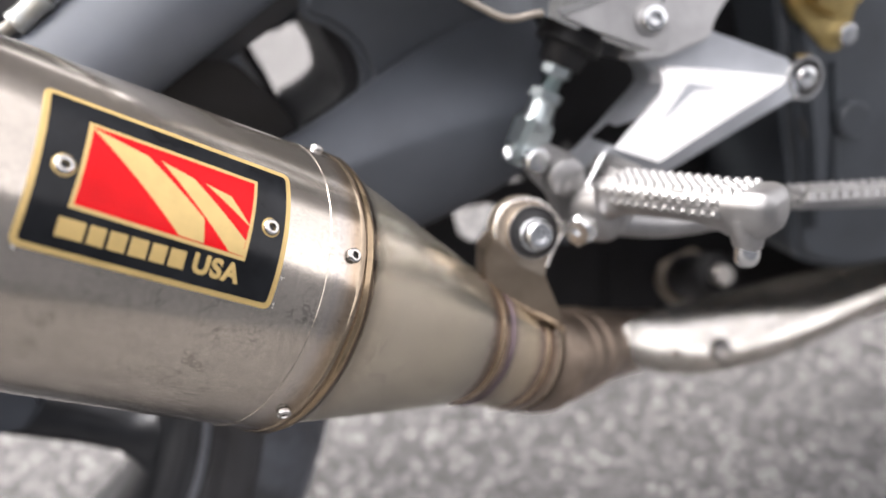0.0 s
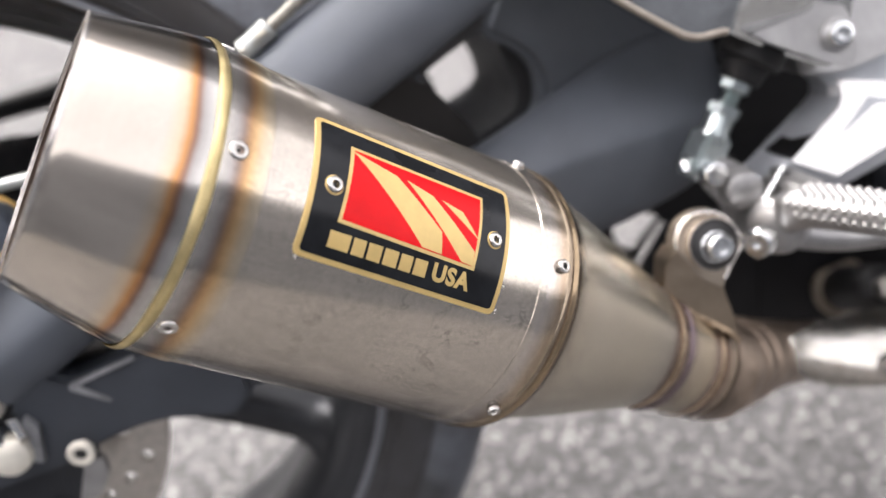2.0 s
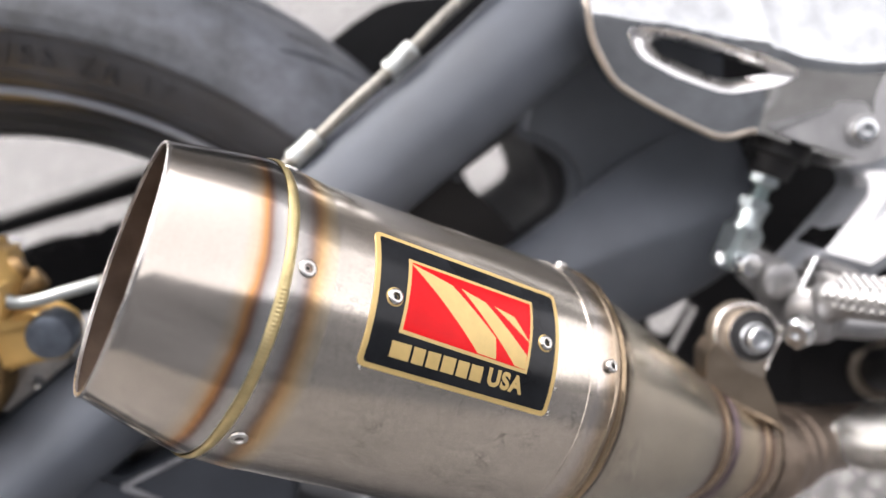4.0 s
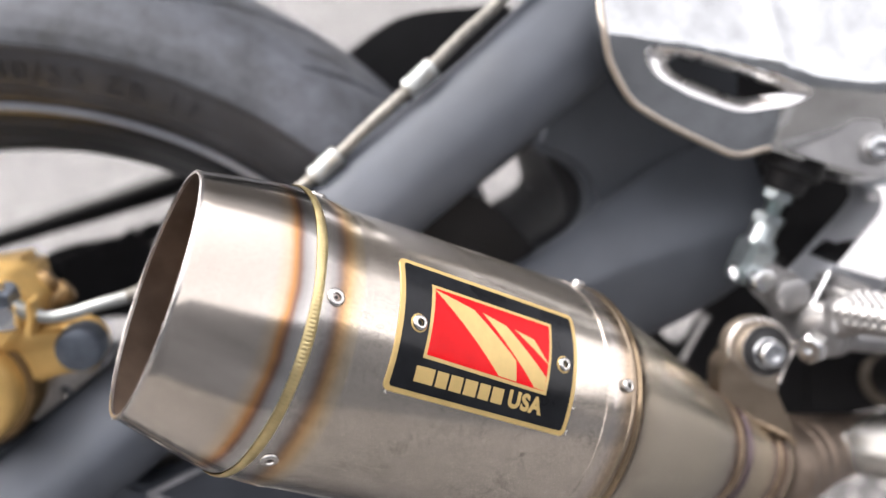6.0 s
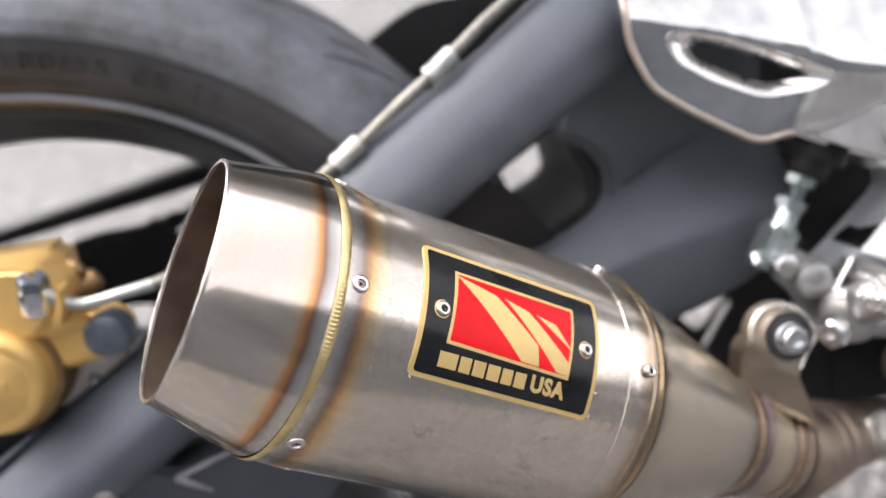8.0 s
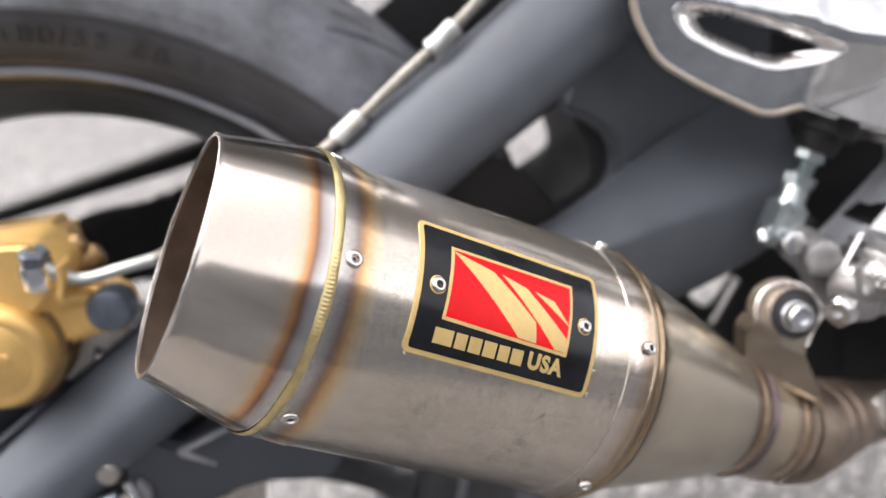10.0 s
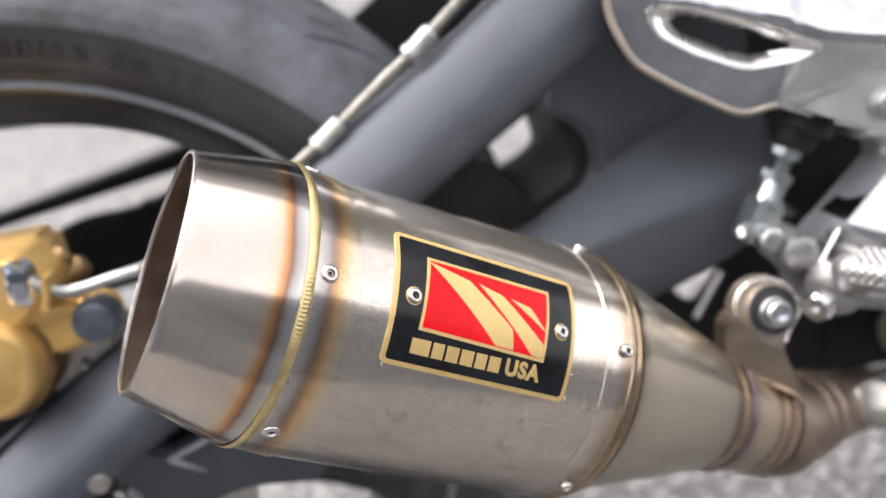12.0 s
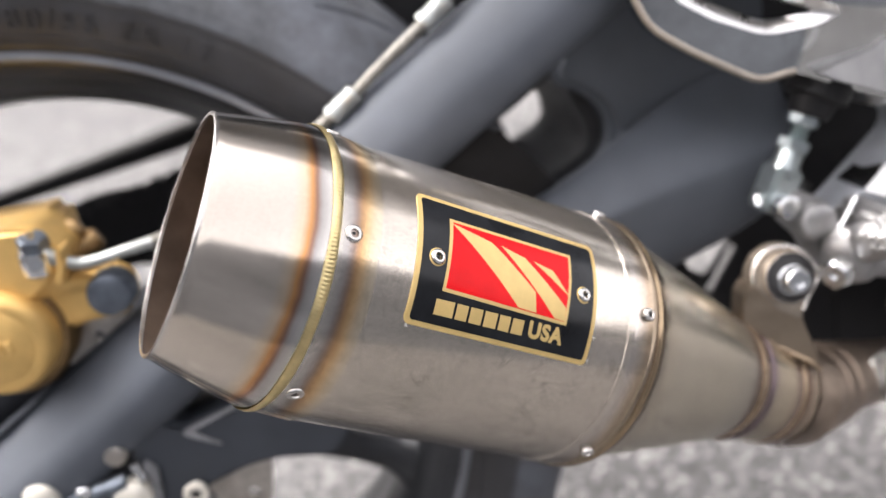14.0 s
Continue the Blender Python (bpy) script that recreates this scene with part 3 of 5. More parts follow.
def name_plate(muffler):
    S0, D0 = -0.0301, 28.0

    def lay(name, outline, thick, lift, mat, label="", cuts=20):
        return part(name, bent(sheet(outline, thick, cuts), can_r, S0, D0, lift), mat, muffler, label, CANM, 30)
    def inset(pts, by):
        mx, my = sum(p[0] for p in pts) / len(pts), sum(p[1] for p in pts) / len(pts)
        return [(x - math.copysign(by, x - mx), y - math.copysign(by, y - my)) for x, y in pts]
    outer = [(-0.0389, -0.0231), (0.0358, -0.0240), (0.0374, 0.0214), (-0.0381, 0.0238)]
    lay("name_plate", rounded(outer, 0.0026, 5), 0.0006, 0.0002, GOLD, "black enamelled plate with a gold border")
    lay("plate_field", rounded(inset(outer, 0.0017), 0.0014, 5), 0.0004, 0.0005, BLACK_PRINT, "glossy black field")
    edge = [(-0.0279, -0.0103), (0.0235, -0.0119), (0.0251, 0.0143), (-0.0262, 0.0157)]
    lay("emblem_border", edge, 0.0003, 0.0007, GOLD, "gold emblem border")
    lay("emblem_field", inset(edge, 0.0012), 0.0002, 0.00092, RED, "red emblem field")
    stripe1 = [(-0.0256, 0.0140), (-0.0097, 0.0105), (0.0086, -0.0031), (0.0098, -0.0100), (0.0022, -0.0097)]
    stripe2 = [(-0.0060, 0.0104), (0.0041, 0.0080), (0.0224, -0.0059), (0.0223, -0.0106), (0.0178, -0.0103)]
    stripe3 = [(0.0076, 0.0077), (0.0161, 0.0061), (0.0236, -0.0018)]
    for st in (stripe1, stripe2, stripe3):
        lay("stripe", st[::-1], 0.00016, 0.00104, GOLD, "gold slanting stripe", 14)
    # one plain gold block for each letter of the maker's word, then the country
    x = -0.0293
    for wdt in (0.0070, 0.0043, 0.0047, 0.0049, 0.0043, 0.0046):
        y = -0.0131 - 0.012 * (x + 0.0293)
        lay("letter_block", [(x, y - 0.0051), (x + wdt, y - 0.0052), (x + wdt, y), (x, y)], 0.0003, 0.0008, GOLD, "plain gold letter-sized block", 4)
        x += wdt + 0.00105
    word = text_mesh("USA", 0.0076, 0.00015, 0.00034, 1.12)
    for v in word.verts:
        v.co.x = v.co.x * 0.98 + 0.0154
        v.co.y -= 0.0162 + 0.012 * (v.co.x - 0.0154)
    part("lettering", bent(word, can_r, S0, D0, 0.00085), GOLD, muffler, "gold capital letters", CANM, 0)
    for s in (-0.0311, 0.0302):
        m = on_can(S0 + s, D0 + 0.3, 0.0006)
        part("screw_washer", lathe([(-0.0004, 0.0031), (0.0004, 0.0031), (0.0005, 0.0027)], 28, (False, True)), GOLD, muffler, "", m)
        rivet(on_can(S0 + s, D0 + 0.3, 0.0010), 0.0027, muffler, "bright hollow rivet")
    # crusts of adhesive squeezed out at the corners
    rng = random.Random(3)
    hw, hh = 0.0376, 0.0230
    for sx, sy, n in ((-1, -1, 7), (1, -1, 7), (-1, 0.2, 4), (1, -0.6, 4), (0.2, -1, 2)):
        for _ in range(n):
            bm = bmesh.new()
            bmesh.ops.create_icosphere(bm, subdivisions=1, radius=rng.uniform(0.0003, 0.0008))
            for v in bm.verts:
                v.co = (v.co.x * rng.uniform(0.8, 1.6) + sx * (hw + 0.0002) + rng.uniform(-0.0016, 0.0010) * sx, v.co.y + sy * (hh + 0.0002) + rng.uniform(-0.0022, 0.0010) * (sy or 1), v.co.z * 0.5)
            part("adhesive_crust", bent(bm, can_r, S0, D0, 0.0001), GLUE, muffler, "pale dried adhesive", CANM, 0)


muffler = exhaust()
name_plate(muffler)
for k in range(6):
    rivet(on_can(-0.0912, 27.9 + (61.6 if k != 5 else 59.0) * k, 0.0003), 0.0030, muffler, "bright hollow rivet")
for deg in (27, -38, 88, 148, 208, 268):
    rivet(on_can(0.0315, deg, 0.0016), 0.0026, muffler, "bright hollow rivet")


def can_point(s, deg=0.0, r=0.0):
    a = radians(deg)
    return CANM @ Vector((r * math.cos(a), r * math.sin(a) + tip(-s), -s))


def hanger_tab(muffler):
    """Sheet bracket welded on the collar that carries the can by a rubber-bushed bolt."""
    def lean(z):
        return -0.1020 + 0.26 * (z - 0.065)
    ear = [(0.3814, 0.0801), (0.3747, 0.0805), (0.3678, 0.0769), (0.3643, 0.0704), (0.3637, 0.0651), (0.3748, 0.0506), (0.3858, 0.0441), (0.3862, 0.0510), (0.3904, 0.0559), (0.3962, 0.0626), (0.3954, 0.0674), (0.3914, 0.0743), (0.3860, 0.0788)]
    bm = slab(rounded(ear, 0.003, 3), 0, -0.090, 0.0009, tops=lambda x, z: lean(z))
    for v in bm.verts:
        if abs(v.co.y + 0.090) < 1e-6:
            v.co.y = lean(v.co.z) + 0.0035
    part("hanger_ear", bm, EAR, muffler, "pale bronzed ear of the hanger")
    skirt = [(0.3585, 0.0600), (0.3632, 0.0660), (0.374, 0.0518), (0.3855, 0.0454), (0.3872, 0.0397), (0.3921, 0.0262), (0.3940, 0.0145), (0.3905, 0.0185), (0.3778, 0.0275), (0.3674, 0.0360), (0.3600, 0.0420), (0.3575, 0.0477)]
    bm = slab(rounded(skirt, 0.0015, 3), 0, -0.090, 0.0008, tops=lambda x, z: -0.1040 - 0.10 * (x - 0.372))
    for v in bm.verts:
        if abs(v.co.y + 0.090) < 1e-6:
            v.co.y = -0.1005 - 0.10 * (v.co.x - 0.372)
    part("hanger_tab", bm, TAB, muffler, "bronze-tinted sheet hanger welded to the collar")
    edge = [(0.3862, 0.0490), (0.3904, 0.0559), (0.3960, 0.0626), (0.3952, 0.0674), (0.3912, 0.0743), (0.3860, 0.0786), (0.3814, 0.0799), (0.3747, 0.0803), (0.3680, 0.0768), (0.3645, 0.0704), (0.3640, 0.0655)]
    part("folded_edge", tube([(x, lean(z) + 0.0004, z) for x, z in edge], 0.0011, 10, 4), LIP, muffler, "bright folded sheet edge")
    aim = (0.0, -0.968, 0.25)
    ring = [(-0.002, 0.0124), (0.0030, 0.0124), (0.0036, 0.0121), (0.0036, 0.0117), (0.0030, 0.0114), (-0.0008, 0.0113)]
    part("bush_ring", lathe(ring, 48), LIP, muffler, "bright rolled ring", facing((0.381, -0.1015, 0.0655), aim))
    part("rubber_bush", lathe([(0.0, 0.0114), (0.0030, 0.0112), (0.0038, 0.0100), (0.0038, 0.003)], 40, (False, True)), RUBBER, muffler, "black rubber bush", facing((0.381, -0.1005, 0.0655), aim))
    socket_bolt((0.3815, -0.1046, 0.0652), aim, 0.0066, 0.0058, CHROME, muffler, "domed socket bolt on a steel washer", washer=0.0074, dome=0.55)
    rng = random.Random(11)
    foot = [Vector(p) for p in ((0.3600, -0.1020, 0.0420), (0.3674, -0.1025, 0.0362), (0.3778, -0.1040, 0.0278), (0.3905, -0.1058, 0.0188), (0.3942, -0.1062, 0.0145))]
    for k in range(28):
        t = k / 28 * 4
        p = foot[int(t)].lerp(foot[int(t) + 1], t - int(t))
        bm = bmesh.new()
        bmesh.ops.create_icosphere(bm, subdivisions=1, radius=0.0017 * rng.uniform(0.8, 1.15))
        for v in bm.verts:
            v.co += p
        part("tack_weld", bm, BEAD_BROWN, muffler, "")


hanger_tab(muffler)


def link_pipe():
    start = can_point(0.176)
    path = [start - AX * 0.0, start + AX * 0.012, (0.404, -0.070, -0.020), (0.428, -0.052, -0.031), (0.456, -0.034, -0.043), (0.50, -0.012, -0.060), (0.56, 0.010, -0.078), (0.66, 0.03, -0.095), (0.85, 0.07, -0.11)]
    pipe = part("link_pipe", tube(path, [0.0272, 0.0268, 0.0255, 0.0235, 0.0205, 0.018, 0.018, 0.018, 0.018], 40, 8), PIPE, bike, "browned exhaust link pipe")
    m = facing(start + AX * 0.006, AX)
    part("clamp_sleeve", lathe([(0.0, 0.0288), (0.012, 0.0282), (0.0125, 0.0272), (0.020, 0.0270)], 64), PIPE, pipe, "browned slip joint", m)
    line = [Vector(p) for p in ((0.404, -0.070, -0.020), (0.428, -0.052, -0.031), (0.456, -0.034, -0.041))]
    for p, d, r in ((line[0].lerp(line[1], 0.2), line[1] - line[0], 0.0256), (line[0].lerp(line[1], 0.8), line[1] - line[0], 0.0244)):
        part("joint_ring", lathe([(-0.0022, r - 0.0009), (-0.0012, r + 0.0001), (0.0012, r + 0.0001), (0.0022, r - 0.0009)], 64), PIPE, pipe, "browned raised ring", facing(p, d))
    # polished guard with rolled upper edge over the pipe
    axis = [Vector(p) for p in ((0.4620, -0.0420, -0.0368), (0.4640, -0.0415, -0.0381), (0.4680, -0.0402, -0.0403), (0.4758, -0.0369, -0.0453), (0.4943, -0.0295, -0.0540), (0.5222, -0.0199, -0.0639), (0.5675, -0.0077, -0.0748), (0.6261, 0.0068, -0.0804), (0.6770, 0.0180, -0.0827), (0.7362, 0.0305, -0.0852), (0.82, 0.048, -0.090))]
    wide = [0.0030, 0.0052, 0.0076, 0.0109, 0.0160, 0.0198, 0.0221, 0.0222, 0.0184, 0.0135, 0.012]
    bm = bmesh.new()
    rows = []
    last = len(axis) - 1
    for i, (p, w) in enumerate(zip(axis, wide)):
        d = (axis[min(i + 2, last)] - axis[max(i - 2, 0)]).normalized()
        out = Vector((-0.586, -0.746, 0.497))
        out = (out - d * out.dot(d)).normalized()
        up = out.cross(d) * -1
        if up.z < 0:
            up = -up
        p = p + Vector((-0.586, -0.746, 0.497)) * 0.017
        w = w * 1.02
        rows.append([bm.verts.new(p + w * ((math.cos(a) - 0.6 - (0.44 if a > 0 else 0.38) * math.sin(a)) * out * 0.9 + math.sin(a) / (0.50 if a > 0 else 0.95) * up)) for a in (radians(-100 + 138 * k / 18) for k in range(19))])
    for a, b in zip(rows, rows[1:]):
        for k in range(18):
            bm.faces.new((a[k], a[k + 1], b[k + 1], b[k]))
    bmesh.ops.solidify(bm, geom=list(bm.faces), thickness=0.0014)
    guard = part("heat_guard", bm, SHIELD, bike, "polished steel exhaust guard over the link pipe", None, 75)
    mod = guard.modifiers.new("round", "SUBSURF")
    mod.levels = mod.render_levels = 2
    disc_turn([(0.0, 0.0068), (0.0008, 0.0066), (0.0010, 0.005)], (0.5205, -0.0556, -0.0514), (-0.40, -0.85, 0.33), HOLE, "dimple", guard)
    socket_bolt((0.5202, -0.0563, -0.0511), (-0.40, -0.85, 0.33), 0.0058, 0.0060, LIP, guard, "small bright screw", dome=0.6)
    # bracket with a rubber-bushed bolt above the guard
    aim = Vector((-0.10, -0.90, 0.40)).normalized()
    nut_at = Vector((0.5697, 0.0108, -0.0390))
    seat = facing(nut_at - aim * 0.058, aim)
    b = part("pipe_bracket", lathe([(-0.004, 0.0225), (0.0, 0.0230), (0.0012, 0.0220), (0.0012, 0.004)], 40, (True, True)), EAR, bike, "tarnished pipe bracket ear", seat)
    part("rubber_bush", lathe([(0.0, 0.0172), (0.045, 0.0165), (0.048, 0.0150), (0.048, 0.002)], 40, (True, True)), RUBBER, b, "black rubber bush", seat)
    part("steel_cup", lathe([(0.0470, 0.0142), (0.0500, 0.0142), (0.0510, 0.0130), (0.0495, 0.0112), (0.0505, 0.0100), (0.0515, 0.0085), (0.0515, 0.002)], 40, (True, True)), RUBBER, b, "dull black cup washer", seat)
    hex_nut(nut_at - aim * 0.008, aim, 0.0072, 0.010, DISC, b, "hexagon bolt head", "bolt")


link_pipe()


# ---- rear wheel ----
MID = 0.075                                   # the wheel's middle plane
WHEELM = Matrix(((1, 0, 0, 0), (0, 0, -1, MID), (0, 1, 0, 0), (0, 0, 0, 1)))   # local z looks outboard, x ahead, y up


def tyre_profile():
    half = [(0.0690, 0.2215), (0.0735, 0.2290), (0.0800, 0.2335), (0.0845, 0.2400), (0.0885, 0.2510), (0.0900, 0.2600), (0.0893, 0.2665), (0.0868, 0.2740), (0.0825, 0.2825),
            (0.0755, 0.2905), (0.0655, 0.2970), (0.0525, 0.3025), (0.0380, 0.3065), (0.0200, 0.3090), (0.0, 0.3100)]
    return half + [(-z, r) for z, r in half[-2::-1]]


def groove(a, z):
    """How deep the tread is cut at an angle and a place across it."""
    u = abs(z)
    if u > 0.0750 or u < 0.008:
        return 0.0
    pitch = 2 * math.pi / 22
    side = 0.0 if z > 0 else pitch / 2
    b = (a + side - radians(49.4) + 6.6 * (0.073 - u) + pitch / 2) % pitch - pitch / 2
    w = 0.0060 + 0.0055 * min(1.0, (0.075 - u) / 0.02)
    if abs(b) < w and u > 0.030:
        return 0.0085 * min(1.0, 4.0 * (1 - abs(b) / w)) * min(1.0, (0.0750 - u) / 0.004)
    c = (a + side - radians(57.2) + 8.5 * (0.073 - u) + pitch / 2) % pitch - pitch / 2
    if abs(c) < 0.0085 and (0.0495 < u < 0.0590 or 0.012 < u < 0.028):
        return 0.0070 * min(1.0, 4.0 * (1 - abs(c) / 0.0085))
    return 0.0


def rear_wheel():
    # from the tyre bed over the flange and back along the inside of the rim
    rim_rows = [(0.0690, 0.2190), (0.0705, 0.2240), (0.0712, 0.2300), (0.0725, 0.2318), (0.0755, 0.2318), (0.0768, 0.2300), (0.0764, 0.2270), (0.0735, 0.2235),
                (0.0700, 0.2205), (0.0640, 0.2190), (0.0600, 0.2150), (0.0540, 0.2130), (0.0470, 0.2085), (0.0400, 0.2030), (0.0200, 0.1985), (0.0100, 0.2020), (0.0, 0.2050)]
    rows = rim_rows + [(-0.0200, 0.2080), (-0.0400, 0.2088), (-0.0470, 0.2100)] + [(-z, r) for z, r in rim_rows[-6::-1]] + [(0.0, 0.2120)]
    wheel = part("rear_wheel", lathe(rows, 180), RIM, bike, "black cast rear wheel with a drilled brake disc", WHEELM)
    part("rim_lip", lathe([(0.0760, 0.2308), (0.0774, 0.2300), (0.0776, 0.2268), (0.0768, 0.2260), (0.0740, 0.2258)], 180), RIM_LIP, wheel, "lighter grey rim lip", WHEELM)
    # tyre: rubber carcass with real tread cuts
    prof = tyre_profile()
    fine = []
    for (z0, r0), (z1, r1) in zip(prof, prof[1:]):
        steps = 1 if r0 < 0.250 and r1 < 0.252 else 7
        fine += [(z0 + (z1 - z0) * k / steps, r0 + (r1 - r0) * k / steps) for k in range(steps)]
    fine.append(prof[-1])
    seg = 1440

    def ring_mesh(rows, cut):
        bm = bmesh.new()
        rings = []
        for z, r in rows:
            ring = []
            for i in range(seg):
                a = 2 * math.pi * i / seg
                rr = r - (groove(a, z) if cut else 0.0)
                ring.append(bm.verts.new((rr * math.cos(a), rr * math.sin(a), z)))
            rings.append(ring)
        for a, b in zip(rings, rings[1:]):
            for i in range(seg):
                bm.faces.new((a[i], a[(i + 1) % seg], b[(i + 1) % seg], b[i]))
        return bm
    lo = next(i for i, (z, r) in enumerate(fine) if r > 0.2580)
    hi = len(fine) - 1 - lo
    tyre = part("tyre", ring_mesh(fine[lo:hi + 1], True), TREAD, wheel, "dusty road tyre tread with curved grooves", WHEELM, 25)
    for rows in (fine[:lo + 1], fine[hi:]):
        part("sidewall", lathe(rows, 180), SIDEWALL, tyre, "black rubber sidewall with raised size marking", WHEELM)
    for r, z in ((0.2355, 0.0818), (0.2575, 0.0897), (0.2385, 0.0838)):
        part("sidewall_rib", lathe([(z - 0.0006, r - 0.0010), (z + 0.0006, r - 0.0003), (z + 0.0006, r + 0.0004), (z - 0.0006, r + 0.0010)], 180), SIDEWALL, tyre, "", WHEELM)

    def curved(words, size, mid, r0, wide):
        bm = text_mesh(words, size, 0.0011, -0.0002, 1.28)
        xs = [v.co.x for v in bm.verts]
        squeeze = wide / (max(xs) - min(xs))
        for v in bm.verts:
            r = r0 + v.co.y
            a = mid - v.co.x * squeeze / r0
            z = 0.0886 + (r - 0.2510) * (0.36 if r < 0.2510 else 0.167) + v.co.z
            v.co = (r * math.cos(a), r * math.sin(a), z)
        part("size_marking", bm, SIDEWALL, tyre, "raised rubber lettering", WHEELM, 0)
    curved("180/55 ZR 17", 0.0150, radians(70.2), 0.2465, 0.104)
    # spokes, flared into the rim
    for k in range(5):
        ang = radians(-25 + 72 * k)
        bm = bmesh.new()
        rows = []
        for r, hw, hz in ((0.030, 0.022, 0.026), (0.06, 0.0165, 0.022), (0.11, 0.0135, 0.018), (0.160, 0.0128, 0.018), (0.186, 0.0134, 0.021), (0.197, 0.0175, 0.027), (0.2050, 0.026, 0.033)):
            ring = []
            for j in range(16):
                q = 2 * math.pi * j / 16
                cx, cz = math.cos(q), math.sin(q)
                sx = math.copysign(abs(cx) ** 0.55, cx) * hw
                sz = math.copysign(abs(cz) ** 0.55, cz) * hz
                p = Vector((r, sx, sz + 0.012))
                ring.append(bm.verts.new((p.x * math.cos(ang) - p.y * math.sin(ang), p.x * math.sin(ang) + p.y * math.cos(ang), p.z)))
            rows.append(ring)
        for a, b in zip(rows, rows[1:]):
            for j in range(16):
                bm.faces.new((a[j], a[(j + 1) % 16], b[(j + 1) % 16], b[j]))
        part("spoke", bm, RIM, wheel, "", WHEELM)
    part("hub", lathe([(-0.09, 0.030), (-0.085, 0.042), (-0.03, 0.036), (0.03, 0.036), (0.085, 0.046), (0.090, 0.040), (0.090, 0.010)], 64, (True, True)), RIM, wheel, "", WHEELM)
    # drilled disc on its carrier
    seg = 120
    bm = bmesh.new()
    circ = []
    for r in (0.1095, 0.0745):
        vs = [bm.verts.new((r * math.cos(2 * math.pi * i / seg), r * math.sin(2 * math.pi * i / seg), 0)) for i in range(seg)]
        circ += [bm.edges.new((a, b)) for a, b in zip(vs, vs[1:] + vs[:1])]
    for i in range(40):
        a = 2 * math.pi * i / 40
        r = (0.086, 0.0925, 0.099)[i % 3]
        vs = [bm.verts.new((r * math.cos(a) + 0.0036 * math.cos(q), r * math.sin(a) + 0.0036 * math.sin(q), 0)) for q in (2 * math.pi * j / 12 for j in range(12))]
        circ += [bm.edges.new((p, q)) for p, q in zip(vs, vs[1:] + vs[:1])]
    bmesh.ops.triangle_fill(bm, edges=circ, use_beauty=True)
    got = bmesh.ops.extrude_face_region(bm, geom=list(bm.faces))
    for g in got["geom"]:
        if isinstance(g, bmesh.types.BMVert):
            g.co.z += 0.0045
    m = WHEELM.copy()
    m.translation = (0, -0.030, 0)
    part("brake_disc", bm, DISC, wheel, "drilled steel brake disc with turned rings", m, 30)
    part("disc_carrier", lathe([(0.004, 0.078), (-0.002, 0.079), (-0.004, 0.060), (-0.012, 0.045), (-0.012, 0.03)], 90, (False, True)), RIM, wheel, "", m)
    for r, a in ((0.0873, -22.2), (0.0972, -13.3), (0.0873, 24), (0.0972, 33), (0.0873, -70), (0.0972, -60)):
        a = radians(a)
        disc_turn([(-0.001, 0.0042), (0.0016, 0.0042), (0.0022, 0.0034)], (r * math.cos(a), -0.030, r * math.sin(a)), OUT, CAST, "disc_button", wheel, "pale round disc button", 20)
    for i in range(5):
        a = radians(14 + 72 * i)
        socket_bolt((0.068 * math.cos(a), -0.034, 0.068 * math.sin(a)), OUT, 0.006, 0.005, CHROME, wheel, "disc bolt")
    return wheel


rear_wheel()


# ---- swingarm ----
def beam(rows, seg=24, power=0.45, skew=0.0):
    """A lofted beam: rows of (x, z mid, half height, y outer, y inner, tilt)."""
    bm = bmesh.new()
    rings = []
    n = len(rows)
    for i, (x, z, h, y0, y1) in enumerate(rows):
        a, b = rows[max(i - 1, 0)], rows[min(i + 1, n - 1)]
        d = Vector((b[0] - a[0], 0, b[1] - a[1])).normalized()
        up = Vector((-d.z, 0, d.x))
        ring = []
        lean = skew * (1 + 0.9 * min(max((0.16 - x) / 0.14, 0.0), 1.0))
        for k in range(seg):
            q = 2 * math.pi * k / seg
            c, s = math.cos(q), math.sin(q)
            cy = math.copysign(abs(c) ** power, c)
            cz = math.copysign(abs(s) ** power, s)
            p = Vector((x, (y0 + y1) / 2 - cy * (y1 - y0) / 2 + lean * h * max(cz, 0.0) * (c > 0), z)) + up * cz * h
            ring.append(bm.verts.new(p))
        rings.append(ring)
    for a, b in zip(rings, rings[1:]):
        for k in range(seg):
            bm.faces.new((a[k], a[(k + 1) % seg], b[(k + 1) % seg], b[k]))
    bm.faces.new(rings[0])
    bm.faces.new(rings[-1])
    return bm


